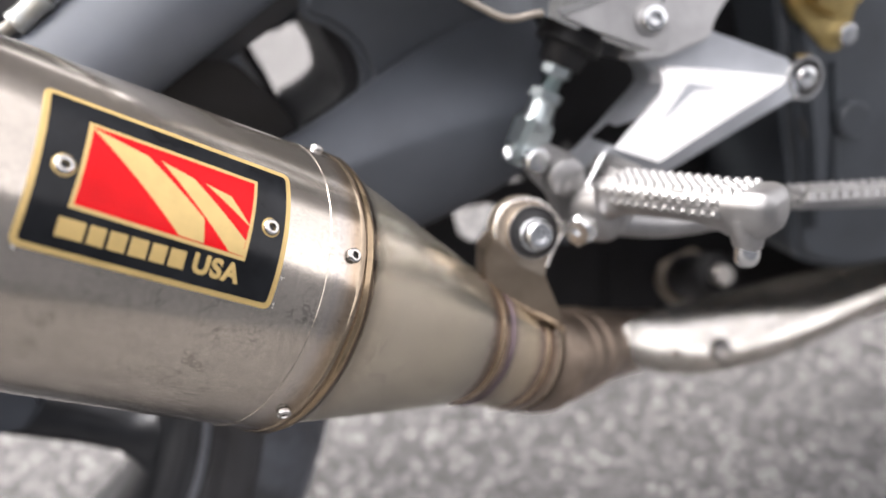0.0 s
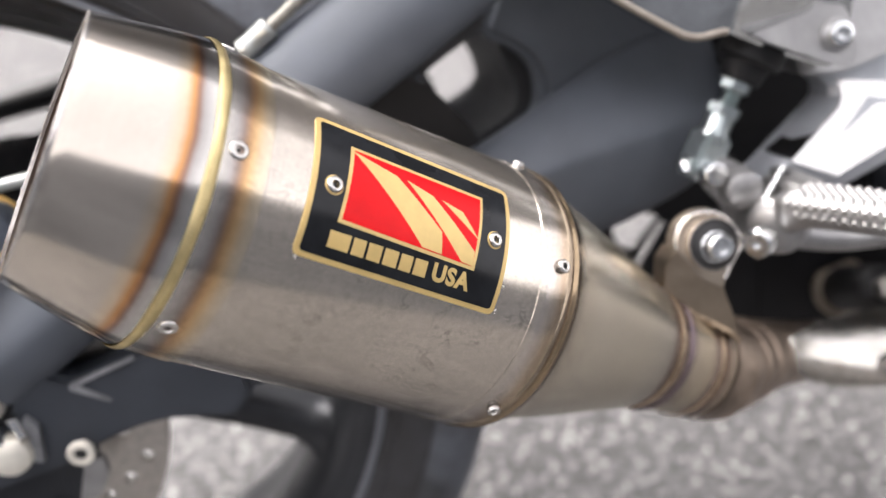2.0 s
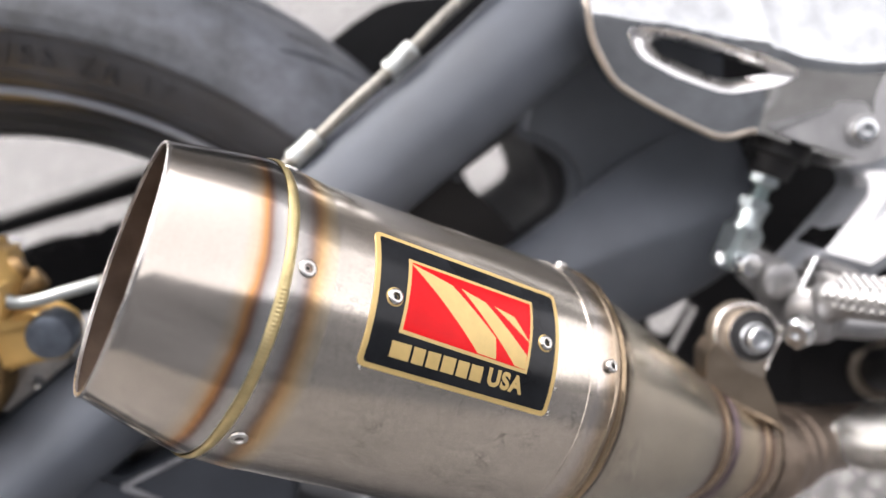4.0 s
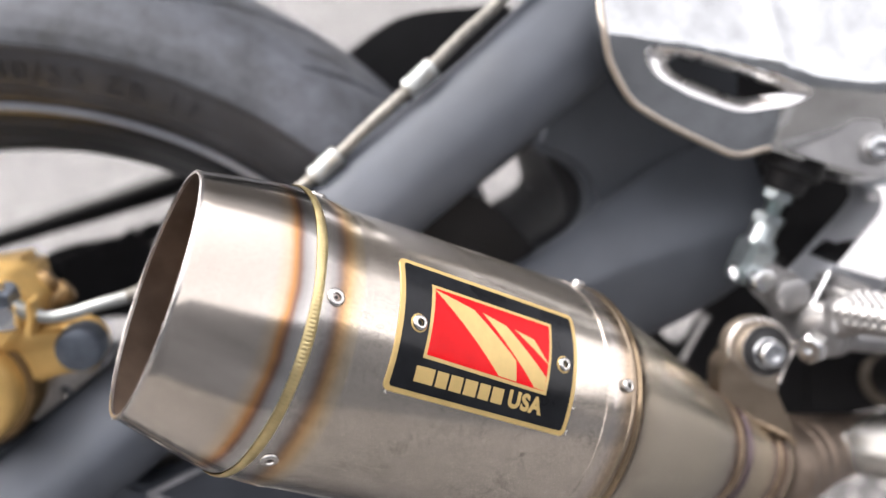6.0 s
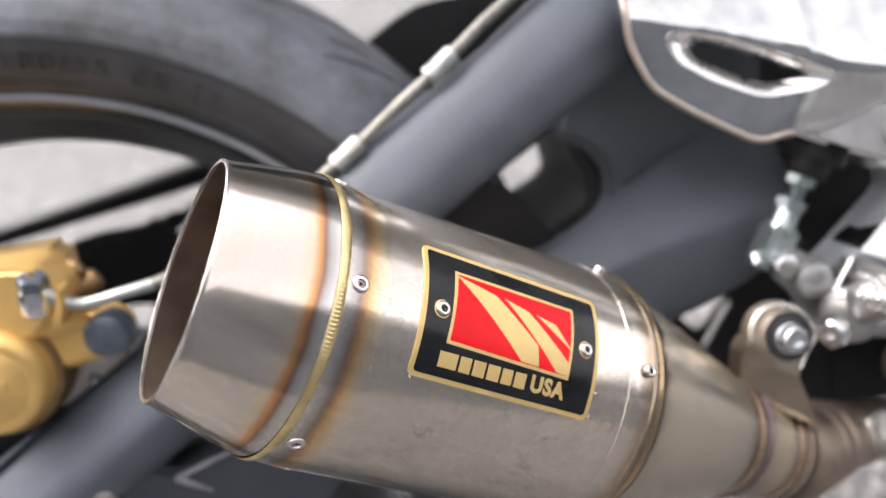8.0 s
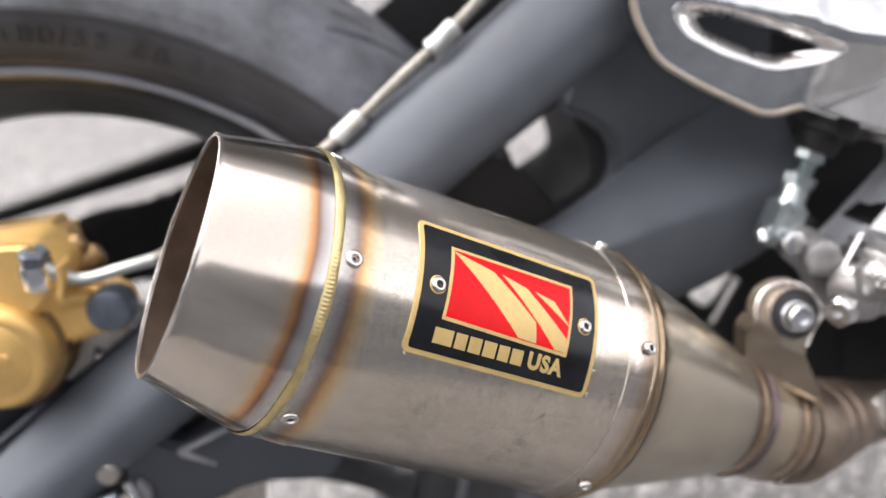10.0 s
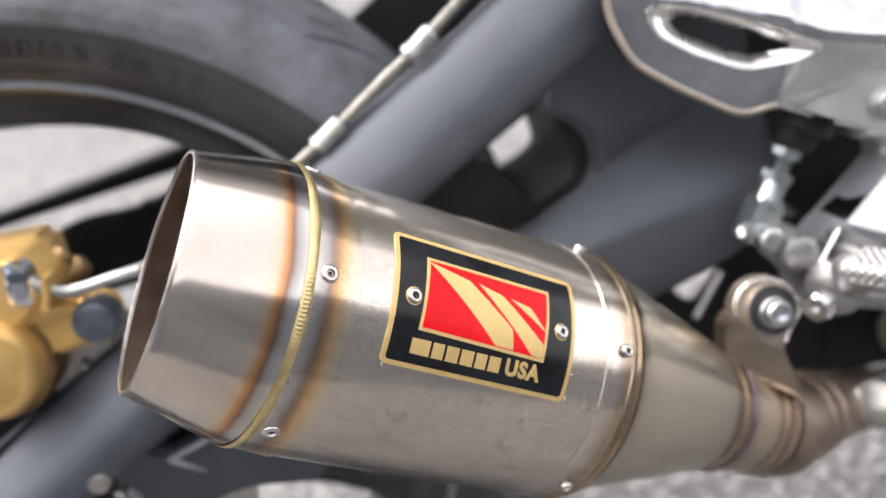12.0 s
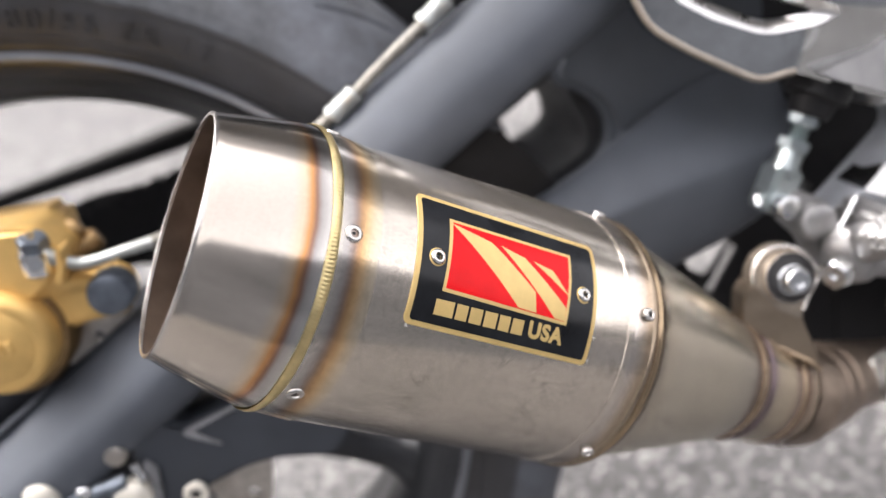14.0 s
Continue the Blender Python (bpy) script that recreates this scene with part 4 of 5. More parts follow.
def swingarm():
    # upper brace, from behind the axle up to the cross member
    rows = [(-0.060, -0.012, 0.026, -0.064, -0.032), (-0.02, 0.012, 0.028, -0.066, -0.032), (0.05, 0.054, 0.0265, -0.066, -0.030), (0.12, 0.096, 0.0255, -0.062, -0.026),
            (0.20, 0.148, 0.0260, -0.060, -0.024), (0.28, 0.195, 0.0255, -0.056, -0.020), (0.34, 0.231, 0.029, -0.048, -0.010), (0.42, 0.268, 0.04, -0.032, 0.01)]
    arm = part("swingarm", beam(rows, 40, 0.74, 0.42), SWING, bike, "dark grey satin-painted aluminium swingarm with an arched brace")
    # main beam, creased along its side
    bm = bmesh.new()
    secs = []
    for x, zt, zc, zb, yo in ((0.104, 0.040, 0.022, 0.000, -0.050), (0.125, 0.050, 0.030, -0.002, -0.052), (0.16, 0.064, 0.044, 0.000, -0.053), (0.22, 0.088, 0.066, 0.018, -0.053),
                              (0.27, 0.102, 0.081, 0.030, -0.050), (0.310, 0.114, 0.092, 0.041, -0.046), (0.345, 0.124, 0.101, 0.048, -0.0445), (0.39, 0.132, 0.108, 0.061, -0.043),
                              (0.415, 0.135, 0.112, 0.071, -0.038), (0.432, 0.137, 0.114, 0.078, -0.030)):
        f = min(max((x - 0.300) / 0.080, 0.0), 1.0)
        blend = [(a + (c - a) * f, b + (d - b) * f) for a, b, c, d in (
            (max(yo + 0.030, -0.010), zt + 0.001, 0.0020, zt + 0.027), (yo + 0.011, zt - 0.001, -0.0085, zt + 0.014), (yo + 0.0045, zc + (zt - zc) * 0.45, yo + 0.0150, zt - 0.003),
            (yo + 0.0008, zc + 0.004, yo + 0.0050, zc + 0.009), (yo - 0.0015, zc, yo + 0.0012, zc))]
        ring = blend + [(yo, zc - 0.004), (yo + 0.004, zb + 0.008), (yo + 0.010, zb), (yo + 0.030, zb)]
        secs.append([bm.verts.new((x, y, z)) for y, z in ring])
    for a, b in zip(secs, secs[1:]):
        for k in range(9):
            bm.faces.new((a[k], a[(k + 1) % 9], b[(k + 1) % 9], b[k]))
    bm.faces.new(secs[0])
    bm.faces.new(secs[-1])
    main = part("main_beam", bm, SWING, arm, "creased dark grey main beam", None, 50)
    main.modifiers.new("round", "SUBSURF").levels = 2
    main.modifiers["round"].render_levels = 2
    # deep web that closes the arch ahead of the opening
    web = rounded([(0.300, 0.088), (0.3000, 0.0980), (0.3175, 0.1035), (0.3290, 0.1120), (0.3338, 0.1230), (0.3328, 0.1355), (0.3260, 0.1470), (0.3160, 0.1545), (0.307, 0.1580), (0.304, 0.165), (0.315, 0.190), (0.36, 0.225), (0.42, 0.245), (0.428, 0.22), (0.425, 0.15), (0.418, 0.100), (0.40, 0.086), (0.34, 0.072)], 0.006, 4)
    part("web", slab(web, -0.0050, 0.019, 0.009, seg=5), SWING, arm, "deep web round the arch opening")
    # inside wall in a darker colour than the arm, for the tunnel's shade
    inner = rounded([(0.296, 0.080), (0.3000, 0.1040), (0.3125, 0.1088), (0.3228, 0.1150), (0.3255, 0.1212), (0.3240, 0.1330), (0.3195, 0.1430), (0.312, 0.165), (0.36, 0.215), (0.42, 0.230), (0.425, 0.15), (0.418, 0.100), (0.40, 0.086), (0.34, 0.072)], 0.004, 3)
    part("web_inside", slab(inner, 0.0170, 0.130, 0.001), INSIDE_SHADE, arm, "inside wall of the web, darkened for shade")
    # dark strip stands in for the shaded roof under the brace
    flange = [(0.2300, 0.1220), (0.2738, 0.1466), (0.2910, 0.1563), (0.3174, 0.1710), (0.3100, 0.1850), (0.2250, 0.1370)]
    part("brace_shade_strip", slab(flange, 0.0, 0.004, 0.0008), INSIDE_SHADE, arm, "dark strip for the shade under the brace")
    # black sheet follows a dim inner edge and fills in the arm's shade
    guard = rounded([(0.210, 0.070), (0.210, 0.128), (0.245, 0.150), (0.2626, 0.1462), (0.2698, 0.1427), (0.281, 0.1293), (0.2901, 0.117), (0.2977, 0.1017), (0.299, 0.070)], 0.003)
    part("inner_guard", slab(guard, -0.0200, -0.0165, 0.001), BLACK, arm, "black sheet inside the arm, stands in for guard and shade")
    # far arm and cross member
    part("far_brace", beam([(r[0], r[1] - 0.05, r[2], 0.205, 0.235) for r in rows[:6]], 20), SWING, arm, "")
    part("cross_member", box(0.350, 0.41, 0.015, 0.18, 0.085, 0.22, 0.012, 4), SWING, arm, "")
    # axle end: block, nut, lower plate
    plate = rounded([(0.020, 0.034), (0.050, 0.042), (0.066, 0.041), (0.0765, 0.0330), (0.1085, 0.0410), (0.150, 0.052), (0.160, 0.010), (0.148, -0.003), (0.1157, 0.0025), (0.0997, 0.0012), (0.0806, -0.0045), (0.0651, -0.0122), (0.051, -0.0150), (0.02, -0.022), (-0.05, -0.028), (-0.06, 0.0)], 0.005)
    part("axle_plate", slab(plate, -0.0600, -0.036, 0.003), AXLE_SHADE_PAINT, arm, "dark grey axle plate, darkened for shade")
    vee = rounded([(0.0760, 0.0318), (0.1078, 0.0408), (0.1083, 0.0394), (0.0800, 0.0304), (0.0932, 0.0205), (0.0923, 0.0190), (0.0757, 0.0290)], 0.0006, 3)
    part("rubbed_edge", slab(vee, -0.0609, -0.0585, 0.0006), RUBBED, arm, "rubbed bare metal edge")
    # black sheet puts shade into the gap between brace and beam
    part("gap_shade", slab([(0.05, 0.02), (0.13, 0.03), (0.16, 0.09), (0.07, 0.075)], -0.034, -0.028, 0.001), BLACK, arm, "")
    ring_at = (0.0735, -0.0640, -0.0036)
    disc_turn([(-0.006, 0.0045), (0.0, 0.0045), (0.0, 0.0066), (0.0014, 0.0066), (0.0020, 0.0060), (0.0020, 0.0032), (-0.002, 0.0028)], ring_at, OUT, CREAM, "washer", arm, "pale steel ring washer")
    disc_turn([(0.0, 0.0032), (0.0004, 0.0032), (0.0006, 0.0010)], (0.0735, -0.0645, -0.0036), OUT, HOLE, "bore", arm)
    part("stay", slab(rounded([(0.072, -0.011), (0.081, -0.010), (0.082, -0.020), (0.074, -0.034), (0.064, -0.034)], 0.003), -0.060, -0.055, 0.001), CAST, arm, "pale aluminium stay")
    # axle end: flat black for the slot's shade, adjuster's rod, pale domed caps round it
    slot = rounded([(-0.018, 0.013), (0.0103, 0.0193), (0.0224, 0.0210), (0.0349, 0.0239), (0.0414, 0.0215), (0.0441, 0.0162), (0.0413, 0.0110), (0.0279, 0.0090), (0.0153, 0.0060), (-0.014, 0.0020)], 0.003)
    part("axle_slot_shade", slab(slot, -0.0607, -0.055, 0.0003), BLACK, arm, "flat black patch for the shaded axle slot")
    part("adjuster_rod", tube([(-0.004, -0.0620, 0.0030), (0.018, -0.0635, 0.0075), (0.0420, -0.0640, 0.0125)], 0.0044, 16, 3), GREYBOLT, arm, "dull grey adjuster rod")
    disc_turn([(-0.006, 0.0086), (0.0, 0.0086), (0.0006, 0.0080)], (0.0404, -0.0608, 0.0275), OUT, BLACK, "seat_ring", arm, "dark ring")
    disc_turn([(-0.004, 0.0060), (0.0018, 0.0060), (0.0032, 0.0050), (0.0036, 0.002)], (0.0404, -0.0620, 0.0278), OUT, DISC, "adjuster_stud", arm, "dull rounded stud")
    # bright rod stands in for a white highlight
    part("bright_glint", tube([(0.0487, -0.0655, 0.0226), (0.0512, -0.0660, 0.0120)], 0.0026, 12, 2), CHROME, arm, "small bright rod in place of a white highlight")
    disc_turn([(-0.010, 0.0104), (0.0, 0.0104), (0.0030, 0.0096), (0.0046, 0.0072), (0.0050, 0.002)], (0.0422, -0.0640, 0.0020), OUT, CREAM, "axle_cap", arm, "pale rounded axle cap")
    disc_turn([(-0.008, 0.0092), (0.0, 0.0092), (0.0026, 0.0084), (0.0040, 0.0062), (0.0043, 0.002)], (-0.0010, -0.0660, 0.0135), OUT, CREAM, "axle_nut", arm, "pale domed nut")
    disc_turn([(-0.006, 0.0040), (0.0010, 0.0040), (0.0022, 0.0028)], (0.0205, -0.0660, 0.0120), OUT, CHROME, "split_pin_end", arm, "bright pin end")
    wedge = rounded([(0.0528, 0.0209), (0.0581, 0.0142), (0.0558, -0.0060), (0.0500, -0.0040), (0.0525, 0.0080), (0.0510, 0.0160)], 0.0015, 3)
    part("adjuster_wedge", slab(wedge, -0.0635, -0.058, 0.001), RUBBED, arm, "rubbed grey adjuster wedge")


swingarm()


# ---- rear brake ----
def rear_brake():
    block = rounded([(-0.045, 0.150), (0.0244, 0.1521), (0.036, 0.1500), (0.0456, 0.1385), (0.0467, 0.1345), (0.0426, 0.1259), (0.0344, 0.1202), (0.0294, 0.1162), (0.012, 0.112), (-0.045, 0.112)], 0.003)
    cal = part("brake_caliper", slab(block, -0.058, -0.018, 0.003, seg=3), CALIPER, bike, "gold-coloured rear brake caliper")
    ear = rounded([(0.010, 0.126), (0.0397, 0.1249), (0.0631, 0.1223), (0.0713, 0.1141), (0.0694, 0.1024), (0.0631, 0.0960), (0.0497, 0.0972), (0.0369, 0.0952), (0.0271, 0.0895), (0.000, 0.088)], 0.006)
    part("slide_arm", slab(ear, -0.050, -0.032, 0.003, seg=3), CALIPER, cal, "tapered gold slide arm")
    rib = rounded([(0.020, 0.1265), (0.0420, 0.1235), (0.0560, 0.1215), (0.0545, 0.1165), (0.0420, 0.1155), (0.020, 0.1140)], 0.003)
    part("arm_rib", slab(rib, -0.0535, -0.048, 0.002, seg=2), CALIPER, cal, "")
    # shade behind the housing put into a browner colour than the caliper's gold
    part("piston_barrel", lathe([(0.0, 0.0330), (0.014, 0.0330), (0.017, 0.0310), (0.018, 0.0270)], 56, (True, False)), BRONZE, cal, "piston barrel, browner for the shade it lies in", facing((0.0040, -0.034, 0.0990), OUT))
    part("piston_housing", lathe([(0.0, 0.0272), (0.012, 0.0268), (0.0165, 0.0250), (0.0180, 0.0225), (0.0176, 0.0190), (0.0184, 0.0180), (0.0184, 0.0)], 56, (True, False)), CALIPER, cal, "round gold piston housing", facing((0.0054, -0.048, 0.0992), OUT))
    # raised maker's mark as plain bars
    for k in range(4):
        part("mark_bar", box(-0.0030 + 0.0048 * k, 0.0004 + 0.0048 * k, -0.0672, -0.0660, 0.0965 - 0.0004 * k, 0.1030 - 0.0004 * k, 0.0004, 1), CALIPER, cal, "plain raised bar")
    part("bridge", box(-0.045, 0.036, -0.030, 0.012, 0.128, 0.150, 0.005, 3), CALIPER, cal, "")
    disc_turn([(-0.006, 0.0112), (0.0045, 0.0112), (0.0075, 0.0100), (0.0085, 0.0070), (0.0086, 0.002)], (0.0614, -0.050, 0.1106), OUT, GREYBOLT, "slide_pin_cap", cal, "dull grey slide pin cap")
    for p, q in (((0.020, -0.030, 0.128), (0.0480, -0.022, 0.1400)), ((0.026, -0.026, 0.119), (0.0520, -0.020, 0.1315))):
        d = (Vector(q) - Vector(p)).normalized()
        disc_turn([(0.0, 0.0062), (0.0285, 0.0062), (0.0305, 0.0050), (0.0308, 0.002)], p, d, BRONZE, "pad_pin", cal, "tarnished round pin end")
    # banjo bolt on its collar
    up = Vector((0.18, -0.25, 0.95)).normalized()
    seat = Vector((0.0350, -0.0550, 0.1365))
    hex_nut(seat + up * 0.0045, up, 0.0066, 0.0070, GREYBOLT, cal, "grey hexagon banjo bolt", "banjo_bolt", 0.001)
    part("banjo_collar", lathe([(-0.0080, 0.0072), (-0.0070, 0.0082), (0.0030, 0.0082), (0.0040, 0.0074), (0.0048, 0.0072)], 32, (True, True)), CHROME, cal, "bright banjo collar", facing(seat, up))
    part("hose_stop", slab(rounded([(0.0425, 0.1235), (0.0460, 0.1330), (0.0475, 0.1400), (0.0495, 0.1395), (0.0490, 0.1320), (0.0455, 0.1225)], 0.001), -0.064, -0.050, 0.001), CALIPER, cal, "small gold hose stop")
    hose = part("brake_hose", tube([(0.085, -0.050, 0.1305), (0.11, -0.043, 0.136), (0.153, -0.042, 0.155), (0.191, -0.041, 0.1765), (0.217, -0.040, 0.194), (0.243, -0.038, 0.211), (0.265, -0.036, 0.227), (0.293, -0.034, 0.246), (0.33, -0.03, 0.28)], 0.0030, 18, 8), BRAID, bike, "braided steel brake hose with bright crimped sleeves")
    part("hose_elbow", tube([(0.038, -0.057, 0.1385), (0.0465, -0.056, 0.1320), (0.0525, -0.055, 0.1290), (0.0610, -0.054, 0.1286), (0.0745, -0.053, 0.1302), (0.0870, -0.050, 0.1308)], [0.0044, 0.0034, 0.0030, 0.0029, 0.0029, 0.0032], 20, 6), SLEEVE, hose, "bright bent hose end")
    d = Vector((0.052, 0.003, 0.0345)).normalized()
    for p in ((0.191, -0.041, 0.1765), (0.243, -0.038, 0.211)):
        rows = [(-0.0085, 0.0034), (-0.0085, 0.0050), (-0.0080, 0.0053), (-0.0052, 0.0053), (-0.0048, 0.0051), (0.0048, 0.0051), (0.0052, 0.0053), (0.0080, 0.0053), (0.0085, 0.0050), (0.0085, 0.0034)]
        part("crimp_sleeve", lathe(rows, 36), SLEEVE, hose, "pale crimped metal sleeve", facing(p, d))


rear_brake()


# ---- chain, guard, hugger on the far side ----
def far_side():
    bm = tube([(-0.16, 0.205, 0.108), (-0.03, 0.205, 0.128), (0.08, 0.205, 0.146), (0.30, 0.205, 0.185)], [0.006, 0.009, 0.012, 0.013], 12, 4)
    part("chain_guard", bm, BLACK, bike, "thin black chain guard")
    chain = None
    pts = [Vector((-0.14, 0.19, 0.076)), Vector((0.34, 0.19, 0.166))]
    d = (pts[1] - pts[0])
    n = int(d.length / 0.0159)
    d.normalize()
    for k in range(n):
        p = pts[0] + d * (0.0159 * k)
        bm = bmesh.new()
        lens = [(0.0079 * math.cos(q) * (1.0 if abs(math.cos(q)) > 0.3 else 0.8), 0.0068 * math.sin(q)) for q in (2 * math.pi * j / 12 for j in range(12))]
        w = 0.0088 if k % 2 else 0.0066
        for sgn in (-1, 1):
            a = [bm.verts.new((x * 1.25, sgn * w, z)) for x, z in lens]
            b = [bm.verts.new((x * 1.25, sgn * (w - 0.0018), z)) for x, z in lens]
            bm.faces.new(a)
            bm.faces.new(b)
            for i in range(12):
                bm.faces.new((a[i], a[(i + 1) % 12], b[(i + 1) % 12], b[i]))
        bmesh.ops.create_cone(bm, cap_ends=True, segments=10, radius1=0.0045, radius2=0.0045, depth=2 * w, matrix=pose(0.004, 0, 0, 90, 0, 0))
        m = Matrix((d, Vector((0, 1, 0)), d.cross(Vector((0, 1, 0))))).transposed().to_4x4()
        m.translation = p
        if chain is None:
            chain = part("drive_chain", bm, BLACK, bike, "greasy black drive chain", m, 30)
        else:
            part("chain_link", bm, BLACK, chain, "", m, 30)
    part("sprocket", lathe([(-0.003, 0.112), (0.003, 0.112), (0.003, 0.05), (-0.003, 0.05)], 90), BLACK, bike, "dark rear sprocket", Matrix(((1, 0, 0, 0), (0, 0, -1, 0.19), (0, 1, 0, 0), (0, 0, 0, 1))))
    # hugger close ahead of the tyre
    line = [(r * math.cos(radians(d)), r * math.sin(radians(d))) for r, d in ((.298, 46.8), (.3097, 46.2), (.328, 45.3), (.3466, 44.1), (.360, 42.5), (.40, 37), (.40, 31), (.298, 30))]
    part("tyre_hugger", slab(rounded(line, 0.004), 0.088, 0.15, 0.001), BLACK, bike, "black plastic hugger over the tyre")
    skirt = [(r * math.cos(radians(d)), r * math.sin(radians(d))) for r, d in ((.3165, 26), (.3160, 22), (.3160, 14), (.3115, 14), (.3115, 31), (.3165, 30))]
    part("hugger_skirt", slab(skirt, 0.110, 0.150, 0.0005), BLACK, bike, "black lower skirt of the hugger")
    brow = [(0.262, 0.150), (0.2830, 0.1400), (0.2885, 0.1412), (0.2915, 0.1400), (0.2975, 0.1432), (0.3060, 0.1428), (0.3120, 0.1465), (0.3240, 0.1470), (0.340, 0.200), (0.270, 0.200)]
    part("hugger_brow", slab(brow, 0.120, 0.145, 0.0005), AXLE_SHADE_PAINT, bike, "ragged dark edge under the hugger")


far_side()


# ---- rider's foot controls ----
def foot_controls():
    def face(x, z):
        return -0.0660 + 0.64 * (z - 0.100)
    # three-cornered field with margins that fall away to the edges: pairs of a field corner and the edge beyond it
    pairs = [((0.4731, 0.1223), (0.4680, 0.1290, -0.0470)), ((0.5030, 0.1175), (0.5029, 0.1372, -0.0530)), ((0.5487, 0.1087), (0.5492, 0.1179, -0.0586)), ((0.5465, 0.1072), (0.5556, 0.0985, -0.0620)),
             ((0.5418, 0.1051), (0.5300, 0.0905, -0.0640)), ((0.5000, 0.0925), (0.5000, 0.0805, -0.0670)), ((0.4598, 0.0800), (0.4655, 0.0690, -0.0700)), ((0.4490, 0.0845), (0.4350, 0.0620, -0.0640)),
             ((0.4381, 0.0894), (0.4165, 0.0738, -0.0640)), ((0.4550, 0.0997), (0.4415, 0.0905, -0.0580)), ((0.4718, 0.1099), (0.4665, 0.1092, -0.0535)), ((0.4745, 0.1140), (0.4712, 0.1132, -0.0515)),
             ((0.4750, 0.1180), (0.4715, 0.1190, -0.0500)), ((0.4744, 0.1205), (0.4675, 0.1235, -0.0490))]
    field = [p for p, _ in pairs]
    bm = bmesh.new()
    f = [bm.verts.new((x, face(x, z), z)) for x, z in field]
    o = [bm.verts.new((x, y, z)) for _, (x, z, y) in pairs]
    back = [bm.verts.new((x, y + 0.016, z)) for _, (x, z, y) in pairs]
    bm.faces.new(f)
    n = len(o)
    for k in range(n):
        j = (k + 1) % n
        bm.faces.new((f[k], f[j], o[j], o[k]))
        bm.faces.new((o[k], o[j], back[j], back[k]))
    bm.faces.new(back)
    bmesh.ops.recalc_face_normals(bm, faces=bm.faces)
    bmesh.ops.bevel(bm, geom=[e for e in bm.edges if e.calc_face_angle(0) > radians(20) and e.verts[0] not in back], offset=0.0012, segments=2, affect="EDGES", clamp_overlap=True)
    br = part("footrest_bracket", bm, BRACKET, bike, "cast aluminium footrest bracket with a polished face", None, 28)
    part("polished_face", slab(rounded(field, 0.0015, 3), 0, -0.048, 0.0007, tops=lambda x, z: face(x, z) - 0.0007), ALLOY, br, "mirror-polished three-cornered face")
    upper = [(0.446, 0.129), (0.450, 0.158), (0.470, 0.168), (0.520, 0.195), (0.560, 0.222), (0.585, 0.200), (0.545, 0.172), (0.512, 0.1500), (0.5035, 0.1420), (0.4990, 0.1345), (0.470, 0.128)]
    part("upper_arm", slab(rounded(upper, 0.005, 3), 0, -0.025, 0.003, seg=3, tops=lambda x, z: -0.0620 + 0.50 * (z - 0.135)), CAST, br, "satin upper arm")
    tri = [(0.4680, 0.0975), (0.4885, 0.1126), (0.5054, 0.1085), (0.4915, 0.1092)]
    bm = slab(tri, 0, -0.050, 0.0, tops=lambda x, z: face(x, z) - 0.0013)
    # the facet's darker reflection is put into its grey
    part("cast_facet", bm, BRACKET, br, "angular facet cast in the arm")
    # dark disc puts the shade round the sunk bolt into colour
    part("boss_shade", lathe([(0.0, 0.0100), (0.0003, 0.004)], 32, (False, True)), HOLE, br, "", facing((0.5594, -0.0595, 0.1068), (0.05, -0.99, 0.1)))
    disc_turn([(-0.030, 0.0118), (0.0, 0.0124), (0.0016, 0.0118), (0.0016, 0.0098), (-0.003, 0.0095)], (0.5594, -0.060, 0.1068), (0.05, -0.99, 0.1), ALLOY, "bolt_boss", br, "round polished boss")
    socket_bolt((0.5594, -0.0590, 0.1068), (0.05, -0.99, 0.1), 0.0060, 0.004, CHROME, br, "socket bolt sunk in the boss")
    # heel guard: thin polished plate, folded along a line over its long funnelled slot
    edge = [(0.328, 0.2416), (0.325, 0.2279), (0.3262, 0.2077), (0.3347, 0.1874), (0.3504, 0.175), (0.3701, 0.1622), (0.3834, 0.1543), (0.3991, 0.1573), (0.4198, 0.1473), (0.4458, 0.1357), (0.4573, 0.1326), (0.4621, 0.138), (0.4629, 0.147), (0.4597, 0.1658), (0.4652, 0.1801), (0.4792, 0.1985), (0.4817, 0.2201), (0.4596, 0.249), (0.3981, 0.2734), (0.3587, 0.2693)]
    slot = [(0.3432, 0.2099), (0.3448, 0.2034), (0.3488, 0.1973), (0.3633, 0.1872), (0.383, 0.1776), (0.3906, 0.176), (0.408, 0.1774), (0.418, 0.1804), (0.4172, 0.1836), (0.4001, 0.1922), (0.384, 0.2005), (0.3669, 0.2074), (0.3522, 0.2115), (0.346, 0.2123)]
    throat = [(0.3552, 0.2044), (0.3567, 0.2005), (0.3613, 0.1967), (0.3712, 0.1906), (0.3812, 0.1852), (0.3887, 0.182), (0.3962, 0.1819), (0.4033, 0.1829), (0.4077, 0.1833), (0.4032, 0.1857), (0.3917, 0.1916), (0.3792, 0.1977), (0.3668, 0.2029), (0.3593, 0.2047)]
    fold_x, fold_z = (0.3214, 0.3319, 0.3462, 0.373, 0.3937, 0.417, 0.4408, 0.4639), (0.2218, 0.2224, 0.2165, 0.2095, 0.2008, 0.1880, 0.1820, 0.1775)

    def swell(x, z):
        f = min(max((x - 0.392) / 0.016, 0.0), 1.0)
        f = f * f * (3 - 2 * f)
        y = -0.0800 - 0.14 * (min(x, 0.400) - 0.400) - 0.36 * f * (z - 0.165)
        z0 = float(np.interp(x, fold_x, fold_z))
        u = min(max((z - z0 + 0.003) / 0.006, 0.0), 1.0)
